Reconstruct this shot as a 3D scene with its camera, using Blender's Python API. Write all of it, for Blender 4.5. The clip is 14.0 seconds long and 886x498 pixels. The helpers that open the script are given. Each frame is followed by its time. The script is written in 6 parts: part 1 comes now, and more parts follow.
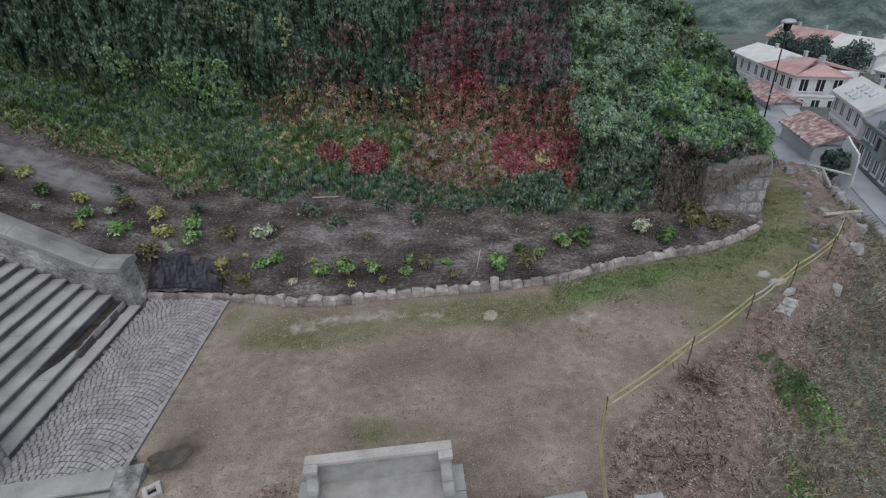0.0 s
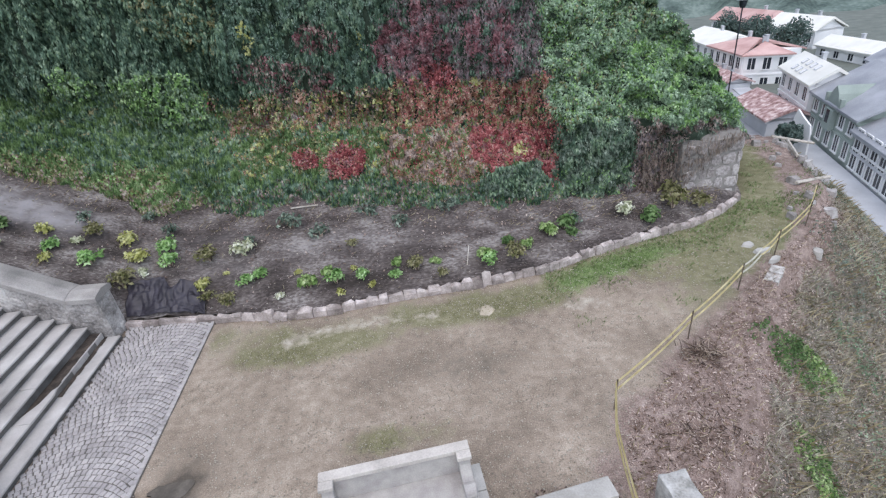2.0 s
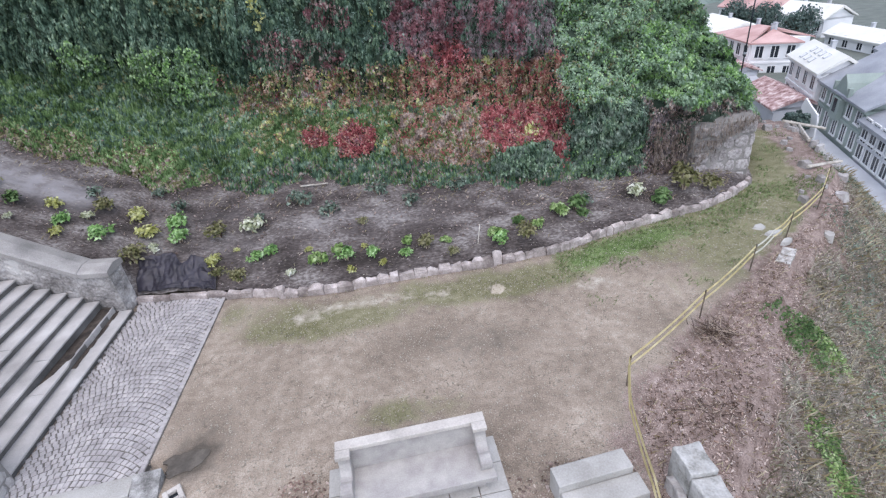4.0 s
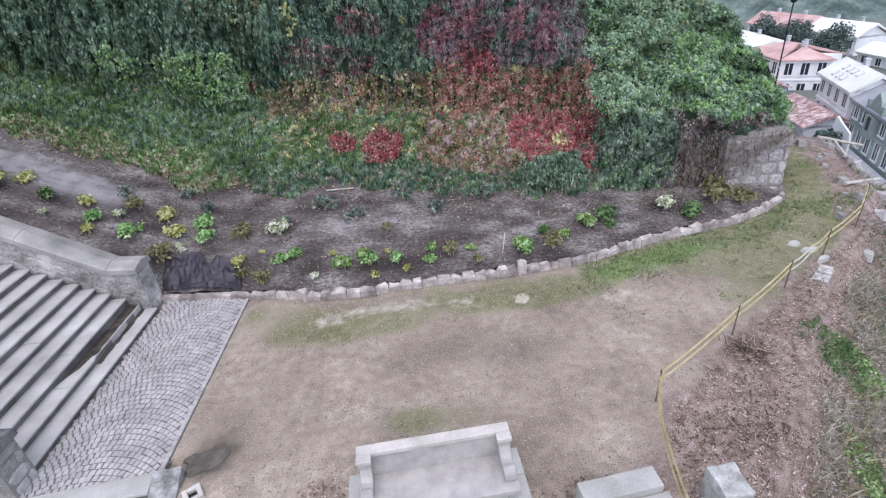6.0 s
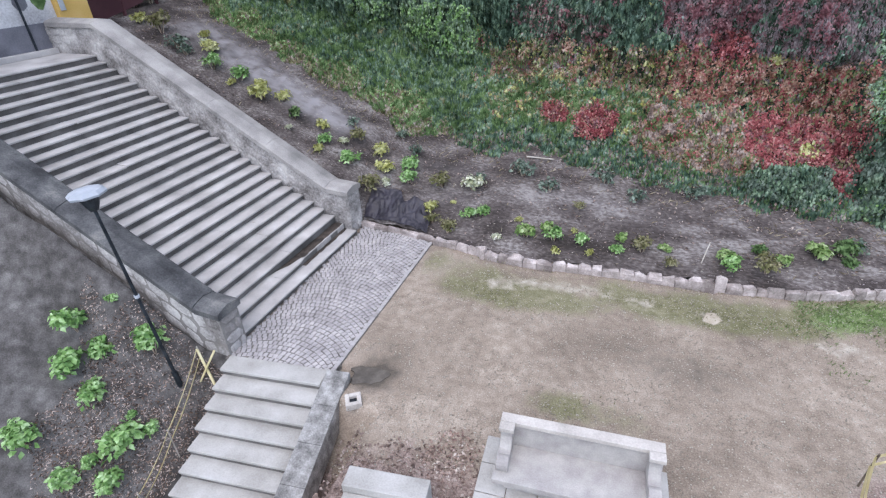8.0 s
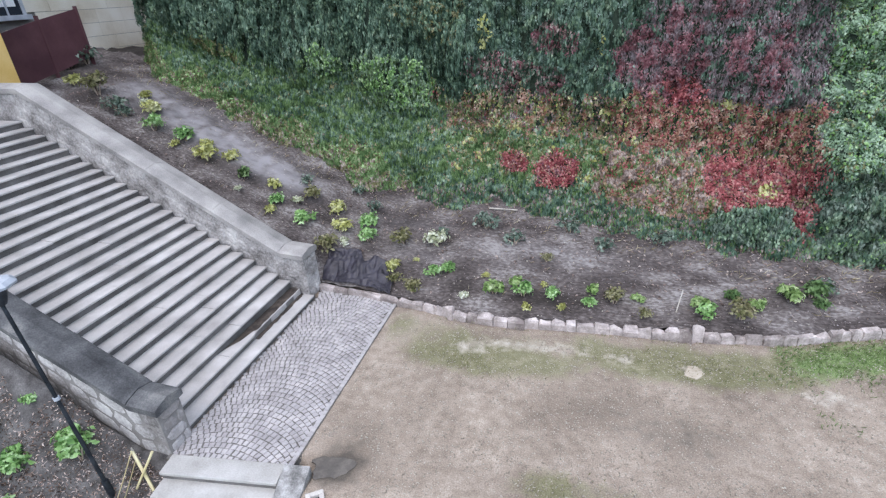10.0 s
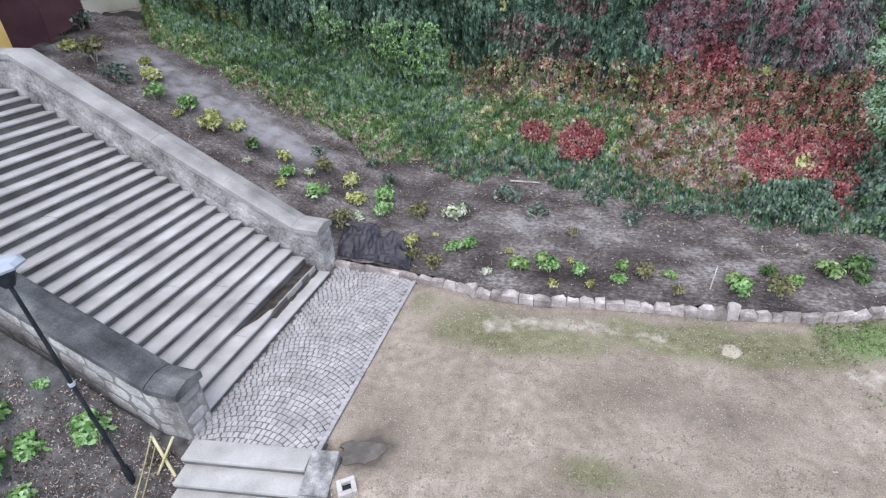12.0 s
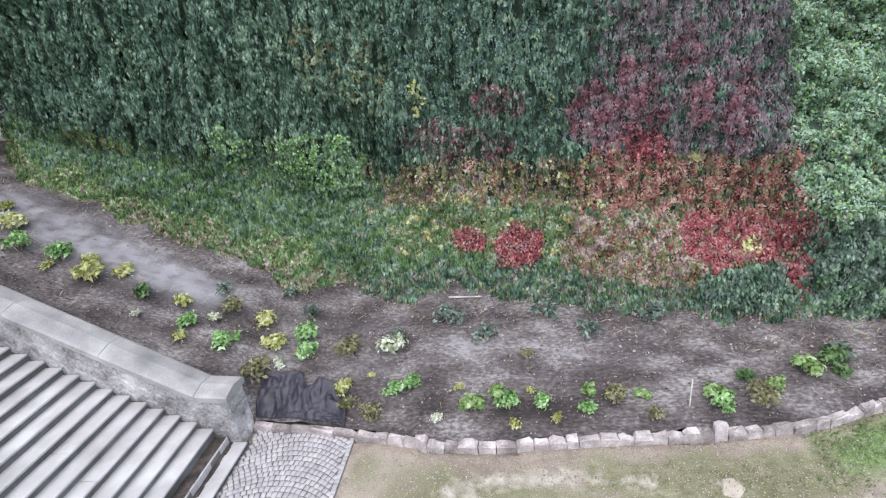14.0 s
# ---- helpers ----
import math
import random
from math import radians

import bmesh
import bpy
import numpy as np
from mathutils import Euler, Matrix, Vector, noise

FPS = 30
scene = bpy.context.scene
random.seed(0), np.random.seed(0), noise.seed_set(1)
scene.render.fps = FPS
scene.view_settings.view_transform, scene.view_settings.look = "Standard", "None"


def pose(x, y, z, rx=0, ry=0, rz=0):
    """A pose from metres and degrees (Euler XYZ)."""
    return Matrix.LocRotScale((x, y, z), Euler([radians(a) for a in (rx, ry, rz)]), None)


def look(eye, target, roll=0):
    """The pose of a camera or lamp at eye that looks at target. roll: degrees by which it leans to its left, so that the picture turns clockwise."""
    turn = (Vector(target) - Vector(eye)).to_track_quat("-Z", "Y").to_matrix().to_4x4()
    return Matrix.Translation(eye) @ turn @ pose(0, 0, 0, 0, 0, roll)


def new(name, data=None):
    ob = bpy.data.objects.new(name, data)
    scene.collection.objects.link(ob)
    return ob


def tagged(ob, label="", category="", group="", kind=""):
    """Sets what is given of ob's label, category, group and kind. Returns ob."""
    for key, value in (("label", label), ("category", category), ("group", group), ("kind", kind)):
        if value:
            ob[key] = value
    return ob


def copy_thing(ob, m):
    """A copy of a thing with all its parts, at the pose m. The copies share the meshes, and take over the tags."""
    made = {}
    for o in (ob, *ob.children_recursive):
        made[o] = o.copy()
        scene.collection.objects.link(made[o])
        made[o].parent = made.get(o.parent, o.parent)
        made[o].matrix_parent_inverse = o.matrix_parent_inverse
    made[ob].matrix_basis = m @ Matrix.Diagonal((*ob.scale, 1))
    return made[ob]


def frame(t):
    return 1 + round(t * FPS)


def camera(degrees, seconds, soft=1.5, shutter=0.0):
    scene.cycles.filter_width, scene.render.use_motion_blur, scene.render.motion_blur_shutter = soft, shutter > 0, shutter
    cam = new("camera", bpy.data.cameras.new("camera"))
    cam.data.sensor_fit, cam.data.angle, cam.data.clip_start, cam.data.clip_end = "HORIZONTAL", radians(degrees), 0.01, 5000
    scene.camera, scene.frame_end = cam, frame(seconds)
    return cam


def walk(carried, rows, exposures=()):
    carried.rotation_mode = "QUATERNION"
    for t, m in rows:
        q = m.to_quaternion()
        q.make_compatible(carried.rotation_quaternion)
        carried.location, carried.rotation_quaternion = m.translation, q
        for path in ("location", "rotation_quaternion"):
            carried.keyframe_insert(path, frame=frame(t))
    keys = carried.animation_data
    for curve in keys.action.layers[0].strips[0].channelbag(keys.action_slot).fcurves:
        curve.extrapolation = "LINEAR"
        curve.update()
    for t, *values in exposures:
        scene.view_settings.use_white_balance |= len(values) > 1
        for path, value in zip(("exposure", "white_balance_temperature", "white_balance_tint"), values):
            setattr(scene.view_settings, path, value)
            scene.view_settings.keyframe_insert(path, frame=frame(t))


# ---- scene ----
# ---- camera and its way ----
cam = camera(82.12, 14.0, soft=1.28)
PATH = [
    (0, (7.626, -9.528, 6.812), (7.244, -0.848, 1.862), -3.72),
    (0.5, (7.568, -9.468, 6.805), (7.596, -0.689, 2.016), -5.96),
    (1, (7.509, -9.383, 6.827), (7.701, -0.778, 1.737), -6.19),
    (1.5, (7.325, -9.443, 6.652), (7.283, -0.759, 1.694), -5.93),
    (2, (7.244, -9.400, 6.661), (7.405, -0.707, 1.720), -7.07),
    (2.5, (7.140, -9.461, 6.590), (7.287, -0.875, 1.466), -6.86),
    (3, (7.097, -9.445, 6.636), (7.200, -0.831, 1.557), -6.81),
    (3.2, (7.057, -9.486, 6.572), (7.180, -0.893, 1.458), -6.49),
    (5.3, (6.876, -9.477, 6.425), (6.881, -0.904, 1.277), -7.34),
    (5.5, (6.831, -9.514, 6.328), (6.713, -0.898, 1.253), -7.39),
    (6, (6.830, -9.436, 6.383), (6.620, -0.733, 1.461), -5.98),
    (6.5, (6.814, -9.418, 6.337), (6.605, -0.789, 1.287), -8.15),
    (7, (6.782, -9.395, 6.324), (6.576, -0.646, 1.485), -8.51),
    (7.5, (6.726, -9.347, 6.293), (6.040, -0.452, 1.775), -7.88),
    (8, (6.519, -9.407, 6.368), (3.121, -1.574, 1.163), -2.82),
    (8.5, (6.104, -9.313, 6.337), (2.970, -0.755, 2.222), -4.19),
    (9, (6.238, -9.118, 6.433), (3.327, -0.492, 2.296), -3.90),
    (9.2, (6.349, -9.004, 6.446), (3.464, -0.544, 1.963), -3.06),
    (11.3, (5.756, -8.531, 6.335), (3.056, -0.065, 1.748), -4.49),
    (11.5, (5.672, -8.511, 6.318), (2.998, -0.102, 1.612), -4.29),
    (12, (5.606, -8.443, 6.265), (2.882, -0.222, 1.266), -3.66),
    (12.5, (5.191, -8.132, 6.448), (2.446, 0.152, 1.566), -3.95),
    (13, (5.017, -7.632, 6.692), (2.312, 0.884, 2.201), -2.94),
    (13.5, (5.067, -6.965, 6.796), (2.779, 1.897, 2.768), -5.78),
    (14, (5.377, -6.550, 6.733), (3.744, 2.501, 2.808), -7.39),
]
walk(cam, [(t, look(eye, target, roll)) for t, eye, target, roll in PATH],
     exposures=[(0.0, -0.24, 6640, 6), (0.4, 0.06, 6620, 6), (0.8, 0.3, 6600, 7), (1.2, 0.47, 6570, 8), (1.6, 0.58, 6550, 9), (2.2, 0.68, 6520, 10), (3.0, 0.75, 6460, 11),
                (6.5, 0.79, 6350, 14), (8.0, 0.86, 6320, 12), (9.0, 0.94, 6320, 10), (12.0, 0.97, 6340, 10), (13.2, 1.0, 6400, 10), (14.0, 1.17, 6450, 10)])

# ---- overcast daylight ----
SUN_EL, SUN_AZ = radians(64), radians(180)
world = bpy.data.worlds.new("overcast_sky")
scene.world = world
world.use_nodes = True
wt = world.node_tree
sky = wt.nodes.new("ShaderNodeTexSky")
sky.sky_type = "NISHITA"
sky.sun_disc = False
sky.sun_elevation = SUN_EL
sky.sun_rotation = SUN_AZ
sky.air_density, sky.dust_density, sky.ozone_density = 1.0, 1.6, 1.0
wt.nodes["Background"].inputs[1].default_value = 0.15
wt.links.new(sky.outputs[0], wt.nodes["Background"].inputs[0])
sun = new("sun", bpy.data.lights.new("sun", "SUN"))
sun.data.energy = 1.5
sun.data.angle = radians(130)
sun.data.color = (1.0, 0.98, 0.95)
sun.matrix_world = look((math.sin(SUN_AZ) * math.cos(SUN_EL) * 60, math.cos(SUN_AZ) * math.cos(SUN_EL) * 60, math.sin(SUN_EL) * 60), (0, 0, 0))


# ---- materials ----
def srgb(h):
    c = [int(h[i:i + 2], 16) / 255 for i in (0, 2, 4)]
    return tuple(v / 12.92 if v <= 0.04045 else ((v + 0.055) / 1.055) ** 2.4 for v in c) + (1.0,)


def material(name, cols, scale=4.0, detail=6.0, rough=0.85, bump=0.3, bump_scale=40.0, per="", fine=0.35, metal=0.0, spec=0.3, trans=0.0, stretch=(1, 1, 1), vary=0.5, dust=None):
    """Noise-mottled surface: cols from dark to light; per 'object' or 'island' varies the tone piece by piece."""
    m = bpy.data.materials.new(name)
    m.use_nodes = True
    nt = m.node_tree
    n, l = nt.nodes, nt.links
    b = n["Principled BSDF"]
    b.inputs["Roughness"].default_value = rough
    b.inputs["Metallic"].default_value = metal
    b.inputs["Specular IOR Level"].default_value = spec
    geo = n.new("ShaderNodeNewGeometry")
    mp = n.new("ShaderNodeMapping")
    mp.inputs["Scale"].default_value = stretch
    l.new(geo.outputs["Position"], mp.inputs["Vector"])
    big, small = n.new("ShaderNodeTexNoise"), n.new("ShaderNodeTexNoise")
    for t, s, d in ((big, scale, detail), (small, bump_scale, 4.0)):
        t.inputs["Scale"].default_value = s
        t.inputs["Detail"].default_value = d
        l.new(mp.outputs[0], t.inputs["Vector"])
    mix = n.new("ShaderNodeMath")
    mix.operation = "MULTIPLY_ADD"
    l.new(small.outputs[0], mix.inputs[0])
    mix.inputs[1].default_value = fine
    l.new(big.outputs[0], mix.inputs[2])
    last = mix.outputs[0]
    shift = fine * 0.5
    if per:
        if per == "object":
            oi = n.new("ShaderNodeObjectInfo")
            rnd = oi.outputs["Random"]
        else:
            rnd = geo.outputs["Random Per Island"]
        add = n.new("ShaderNodeMath")
        add.operation = "MULTIPLY_ADD"
        l.new(rnd, add.inputs[0])
        add.inputs[1].default_value = vary
        l.new(last, add.inputs[2])
        last = add.outputs[0]
        shift += vary / 2
    sub = n.new("ShaderNodeMath")
    sub.operation = "SUBTRACT"
    l.new(last, sub.inputs[0])
    sub.inputs[1].default_value = shift
    ramp = n.new("ShaderNodeValToRGB")
    el = ramp.color_ramp.elements
    while len(el) < len(cols):
        el.new(0.5)
    for i, c in enumerate(cols):
        el[i].position = 0.28 + 0.44 * i / max(1, len(cols) - 1)
        el[i].color = srgb(c)
    l.new(sub.outputs[0], ramp.inputs[0])
    tint = ramp.outputs[0]
    if dust:
        at = n.new("ShaderNodeAttribute")
        at.attribute_name = "w_dust"
        amt = n.new("ShaderNodeMath")
        amt.operation = "MULTIPLY"
        l.new(at.outputs["Fac"], amt.inputs[0])
        l.new(big.outputs[0], amt.inputs[1])
        mx = n.new("ShaderNodeMix")
        mx.data_type = "RGBA"
        l.new(amt.outputs[0], mx.inputs["Factor"])
        l.new(tint, mx.inputs["A"])
        mx.inputs["B"].default_value = srgb(dust)
        tint = mx.outputs["Result"]
    l.new(tint, b.inputs["Base Color"])
    if bump:
        bp = n.new("ShaderNodeBump")
        bp.inputs["Strength"].default_value = bump
        bp.inputs["Distance"].default_value = 0.02
        l.new(small.outputs[0], bp.inputs["Height"])
        l.new(bp.outputs[0], b.inputs["Normal"])
    if trans:
        tr = n.new("ShaderNodeBsdfTranslucent")
        l.new(ramp.outputs[0], tr.inputs["Color"])
        ms = n.new("ShaderNodeMixShader")
        ms.inputs[0].default_value = trans
        l.new(b.outputs[0], ms.inputs[1])
        l.new(tr.outputs[0], ms.inputs[2])
        l.new(ms.outputs[0], n["Material Output"].inputs["Surface"])
    return m


M = {}
M["pebble"] = material("pebble", ["857d71", "a1998c", "bcb5a8"], 8, 2, 0.9, 0.1, 80, per="island")
M["mud"] = material("wet_mud", ["4b453e", "5c554d", "6f685f"], 5, 8, 0.2, 0.1, 30, spec=0.5)
M["soil"] = material("bed_soil", ["35302d", "4c4543", "67605d", "8e8986"], 1.5, 10, 0.95, 0.8, 20, fine=0.7, stretch=(0.55, 1.3, 1.0), dust="928f91")
M["clod"] = material("earth_clod", ["544b49", "6c6260", "857b79", "a09797"], 1.5, 8, 0.95, 0.6, 30, per="island", vary=0.4)
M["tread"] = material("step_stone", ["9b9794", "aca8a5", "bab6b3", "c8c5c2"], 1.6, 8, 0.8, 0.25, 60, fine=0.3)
M["core"] = material("step_core", ["2e2a27", "453e39", "5d544d"], 5, 8, 0.95, 0.8, 30)
# the steps' own stone; the risers' shade is put into a darker colour
M["riser"] = material("shaded_riser_stone", ["55524f", "696663", "7d7a77"], 2.5, 8, 0.9, 0.3, 50)
M["coping"] = material("coping_stone", ["7d7b78", "94908d", "a7a39f", "b6b2ad"], 1.5, 8, 0.85, 0.35, 45, fine=0.35)
M["coping_dark"] = material("weathered_coping", ["3a3a3b", "4f4f50", "666666", "85837f"], 2.2, 8, 0.9, 0.5, 35)
M["rubble"] = material("rubble_stone", ["87827e", "989390", "a7a29f", "b8b4b1"], 4, 8, 0.9, 0.8, 25, per="object", fine=0.5, vary=0.3)
M["end_stone"] = material("weathered_end_stone", ["706b68", "8c8684", "a39d9b", "bab5b3"], 2.2, 10, 0.9, 0.6, 18, per="object", fine=0.8, vary=0.12)
M["patchy"] = material("patchy_render", ["6b6764", "918d8a", "b1adaa", "ccc9c5"], 1.9, 10, 0.92, 0.7, 22, fine=0.5)
M["mortar"] = material("old_mortar", ["77736f", "888480", "999591"], 2.5, 8, 0.95, 0.6, 30)
M["sett"] = material("granite_sett", ["9a9594", "a5a09f", "b0abaa", "bcb6b4"], 2.5, 4, 0.8, 0.2, 60, per="object", fine=0.25, vary=0.2)
M["sett_far"] = material("granite_sett_row", ["9a9594", "a5a09f", "b0abaa", "bcb6b4"], 2.5, 4, 0.8, 0.2, 60, per="island", fine=0.25, vary=0.2)
M["joint"] = material("sand_joint", ["595551", "6a6661", "7b7772"], 5, 6, 0.95, 0.4, 60)
M["kerb"] = material("rough_edging_stone", ["7e7470", "99908b", "b0a5a1", "cbc1bd"], 4, 8, 0.9, 0.7, 28, per="object", fine=0.5, vary=0.25)
M["bench"] = material("cast_stone", ["989390", "a29d9a", "aba7a2", "b5b0ac"], 5.0, 9, 0.85, 0.3, 50, fine=0.5)
# lighter than the bench stone: the rail's skylit top put into colour
M["rail_stone"] = material("skylit_pale_stone", ["a6a099", "bdb6af", "cfc9c1"], 2.2, 8, 0.85, 0.3, 45, fine=0.5)
M["cheek"] = material("mottled_slab", ["62605e", "7e7c79", "979592", "aeaca9"], 6.0, 9, 0.9, 0.4, 40, fine=0.5)
M["parapet"] = material("mossy_stone", ["82817b", "a09e99", "b3b1ad", "c5c3c0"], 5.0, 10, 0.9, 0.7, 30, fine=0.5)
M["worn_pale"] = material("worn_paving", ["7d7871", "a09b95", "bab6b1", "cfccc8"], 7.0, 9, 0.9, 0.5, 35, fine=0.6)
M["pale_stone"] = material("pale_stone", ["98958f", "aeaba6", "bfbdb9"], 1.8, 8, 0.85, 0.4, 40, fine=0.4)
# dark body behind the leaves; the shade between them is its colour
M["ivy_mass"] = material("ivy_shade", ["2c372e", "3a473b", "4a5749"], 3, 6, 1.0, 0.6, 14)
IV = dict(scale=6.0, detail=3, rough=0.8, bump=0, bump_scale=0.9, per="island", fine=0.4, spec=0.12, trans=0.25, vary=0.26)
M["ivy"] = material("ivy_leaf", ["4a5f49", "647b61", "839a7d", "a5b89f"], **IV)
M["ivy_dark"] = material("hanging_ivy_leaf", ["314538", "485e4e", "647c69", "869e89"], **IV)
M["ivy_blue"] = material("small_ivy_leaf", ["44594d", "5e7568", "7d9485", "a0b3a6"], **IV)
M["green"] = material("green_leaf", ["415836", "577146", "708a5a", "8ea477"], **IV)
M["fresh"] = material("fresh_leaf", ["5d814c", "7da360", "9fc182", "c4deac"], **IV)
M["bright"] = material("bramble_leaf", ["5f7c44", "7f9a5c", "a0b77c", "c1d0a3"], **IV)
M["yellow"] = material("yellow_leaf", ["8f9150", "aeb06d", "c9ca8e", "dfdfb2"], **IV)
M["olive"] = material("olive_leaf", ["5b5f3b", "777652", "93906e", "ada98b"], **IV)
M["pale"] = material("variegated_leaf", ["8a9270", "b2b797", "d5d8bf", "eeefe4"], **IV)
M["bush"] = material("bank_shrub_leaf", ["6f8b6d", "89a386", "a0b89b", "b6cab2"], **IV)
M["dusk"] = material("grey_green_leaf", ["435348", "5c6c5f", "7a8a7b", "9ba99b"], **IV)
M["red"] = material("red_creeper_leaf", ["7c3c42", "985456", "b26c6c", "c9918e"], **IV)
M["maroon"] = material("maroon_leaf", ["6b4349", "81565c", "966c70", "ac878a"], **IV)
M["wine"] = material("dull_red_leaf", ["69585b", "7b676a", "8d787a", "9f8b8b"], **IV)
M["rust"] = material("rusty_leaf", ["8b6551", "a47c69", "b99785", "cdb4a5"], **IV)
M["stem"] = material("bare_stem", ["655c5d", "796f71", "8c8284", "9e9596"], **IV)
M["heap_leaf"] = material("heap_leaf", ["79645e", "9e877b", "c2aea4", "e4dbd1"], **IV)
M["root"] = material("bare_root", ["5a504b", "75695f", "908379", "ada198"], **IV)
M["litter_leaf"] = material("litter_leaf", ["4e3f37", "7d6654", "aa9286", "d5c5bb"], **{**IV, "vary": 0.75})
M["dry"] = material("dry_leaf", ["60524c", "827169", "a4938a", "c4b7ae"], **IV)
M["grass"] = material("grass_blade", ["4a5c34", "617445", "7c8e5e", "9aa87e"], **IV)
M["slope_grass"] = material("slope_grass", ["575444", "79755f", "9e9a86", "bfbbab"], **IV)
M["straw"] = material("straw_blade", ["6e6249", "8c7f62", "a89c7f", "c1b79d"], **IV)
M["tape"] = material("yellow_tape", ["c6b987", "d6ca9d", "e5dcb9"], 3, 3, 0.6, 0, 20, fine=0.1)
M["tape_white"] = material("white_tape", ["cfcdc2", "e4e2d8"], 3, 3, 0.6, 0, 20, fine=0.1)
M["steel"] = material("dark_steel", ["25282d", "353a40", "474c53"], 6, 4, 0.55, 0.1, 40, metal=0.6)
M["lamp_white"] = material("lamp_cover", ["9aa0a8", "b3b8bf", "c8ccd2"], 3, 4, 0.4, 0, 40, fine=0.1)
M["tarp"] = material("black_plastic", ["232128", "302d35", "403d46"], 3, 6, 0.42, 0.1, 6, spec=0.4)
M["wood"] = material("bleached_wood", ["8d867c", "b1aaa0", "cfc9c0"], 6, 6, 0.8, 0.3, 40)
M["twig"] = material("dead_twig", ["4a3c34", "7f6d60", "b8a898"], 6, 4, 0.9, 0.2, 40, per="island", vary=0.8)
M["yellow_wall"] = material("yellow_plaster", ["cda65c", "dfb96f", "eccb88"], 0.9, 8, 0.9, 0.2, 30, fine=0.2)
M["white_wall"] = material("peeling_plaster", ["8e8b8c", "b7b5b6", "d3d2d3", "dedddf"], 1.1, 9, 0.9, 0.4, 20, fine=0.4)
M["beige_wall"] = material("beige_rustication", ["c8bca6", "d9cfbb", "e5ddcc", "ece6d8"], 0.9, 9, 0.9, 0.3, 30, per="object", fine=0.3, vary=0.12)
M["plinth"] = material("grey_plinth", ["55555c", "6b6b72", "808087"], 1.5, 7, 0.9, 0.3, 30)
M["gate"] = material("brown_sheet_gate", ["51343a", "5e3e43", "6b4a4e"], 1.3, 6, 0.6, 0.1, 20, per="object", fine=0.2)
# town colours are paled, with the haze of distance put into them
M["town_white"] = material("white_facade", ["dcdcdc", "e8e8e8", "f0f0f0"], 0.3, 6, 0.9, 0, 10, fine=0.2)
M["town_green"] = material("grey_green_facade", ["828f88", "949f99", "a6b0aa"], 0.3, 6, 0.9, 0, 10, fine=0.2)
M["town_grey"] = material("grey_facade", ["abadb1", "bcbec2", "cdcfd2"], 0.3, 6, 0.9, 0, 10, fine=0.2)
M["roof_red"] = material("hazed_red_roof", ["b48f89", "c4a09a", "d2b3ad"], 0.5, 6, 0.9, 0, 10, fine=0.3)
M["roof_pale"] = material("pale_sheet_roof", ["dad7cf", "e6e4dc", "f0eee8"], 0.4, 6, 0.6, 0, 10, fine=0.2)
M["roof_rust"] = material("rusty_sheet_roof", ["80615c", "a78784", "c3a9a5", "e2d6d2"], 1.6, 8, 0.8, 0.2, 3, fine=0.6)
M["roof_slate"] = material("slate_roof", ["898c93", "9c9fa5", "afb1b7"], 0.4, 6, 0.8, 0, 10, fine=0.3)
M["asphalt"] = material("street_asphalt", ["919398", "a1a3a7", "afb1b6"], 0.4, 6, 0.9, 0, 20, fine=0.2)
# wooded hill and town trees greyed blue-green, distance haze in their colour
M["forest"] = material("hazed_far_forest", ["3b4743", "4f5d57", "65736c", "7a8780"], 0.16, 8, 1.0, 0, 1.0, fine=0.5)
M["bark"] = material("bark", ["3a322b", "52473e", "6a5e53"], 6, 6, 0.95, 0.6, 30)
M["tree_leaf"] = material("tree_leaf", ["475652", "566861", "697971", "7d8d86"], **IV)


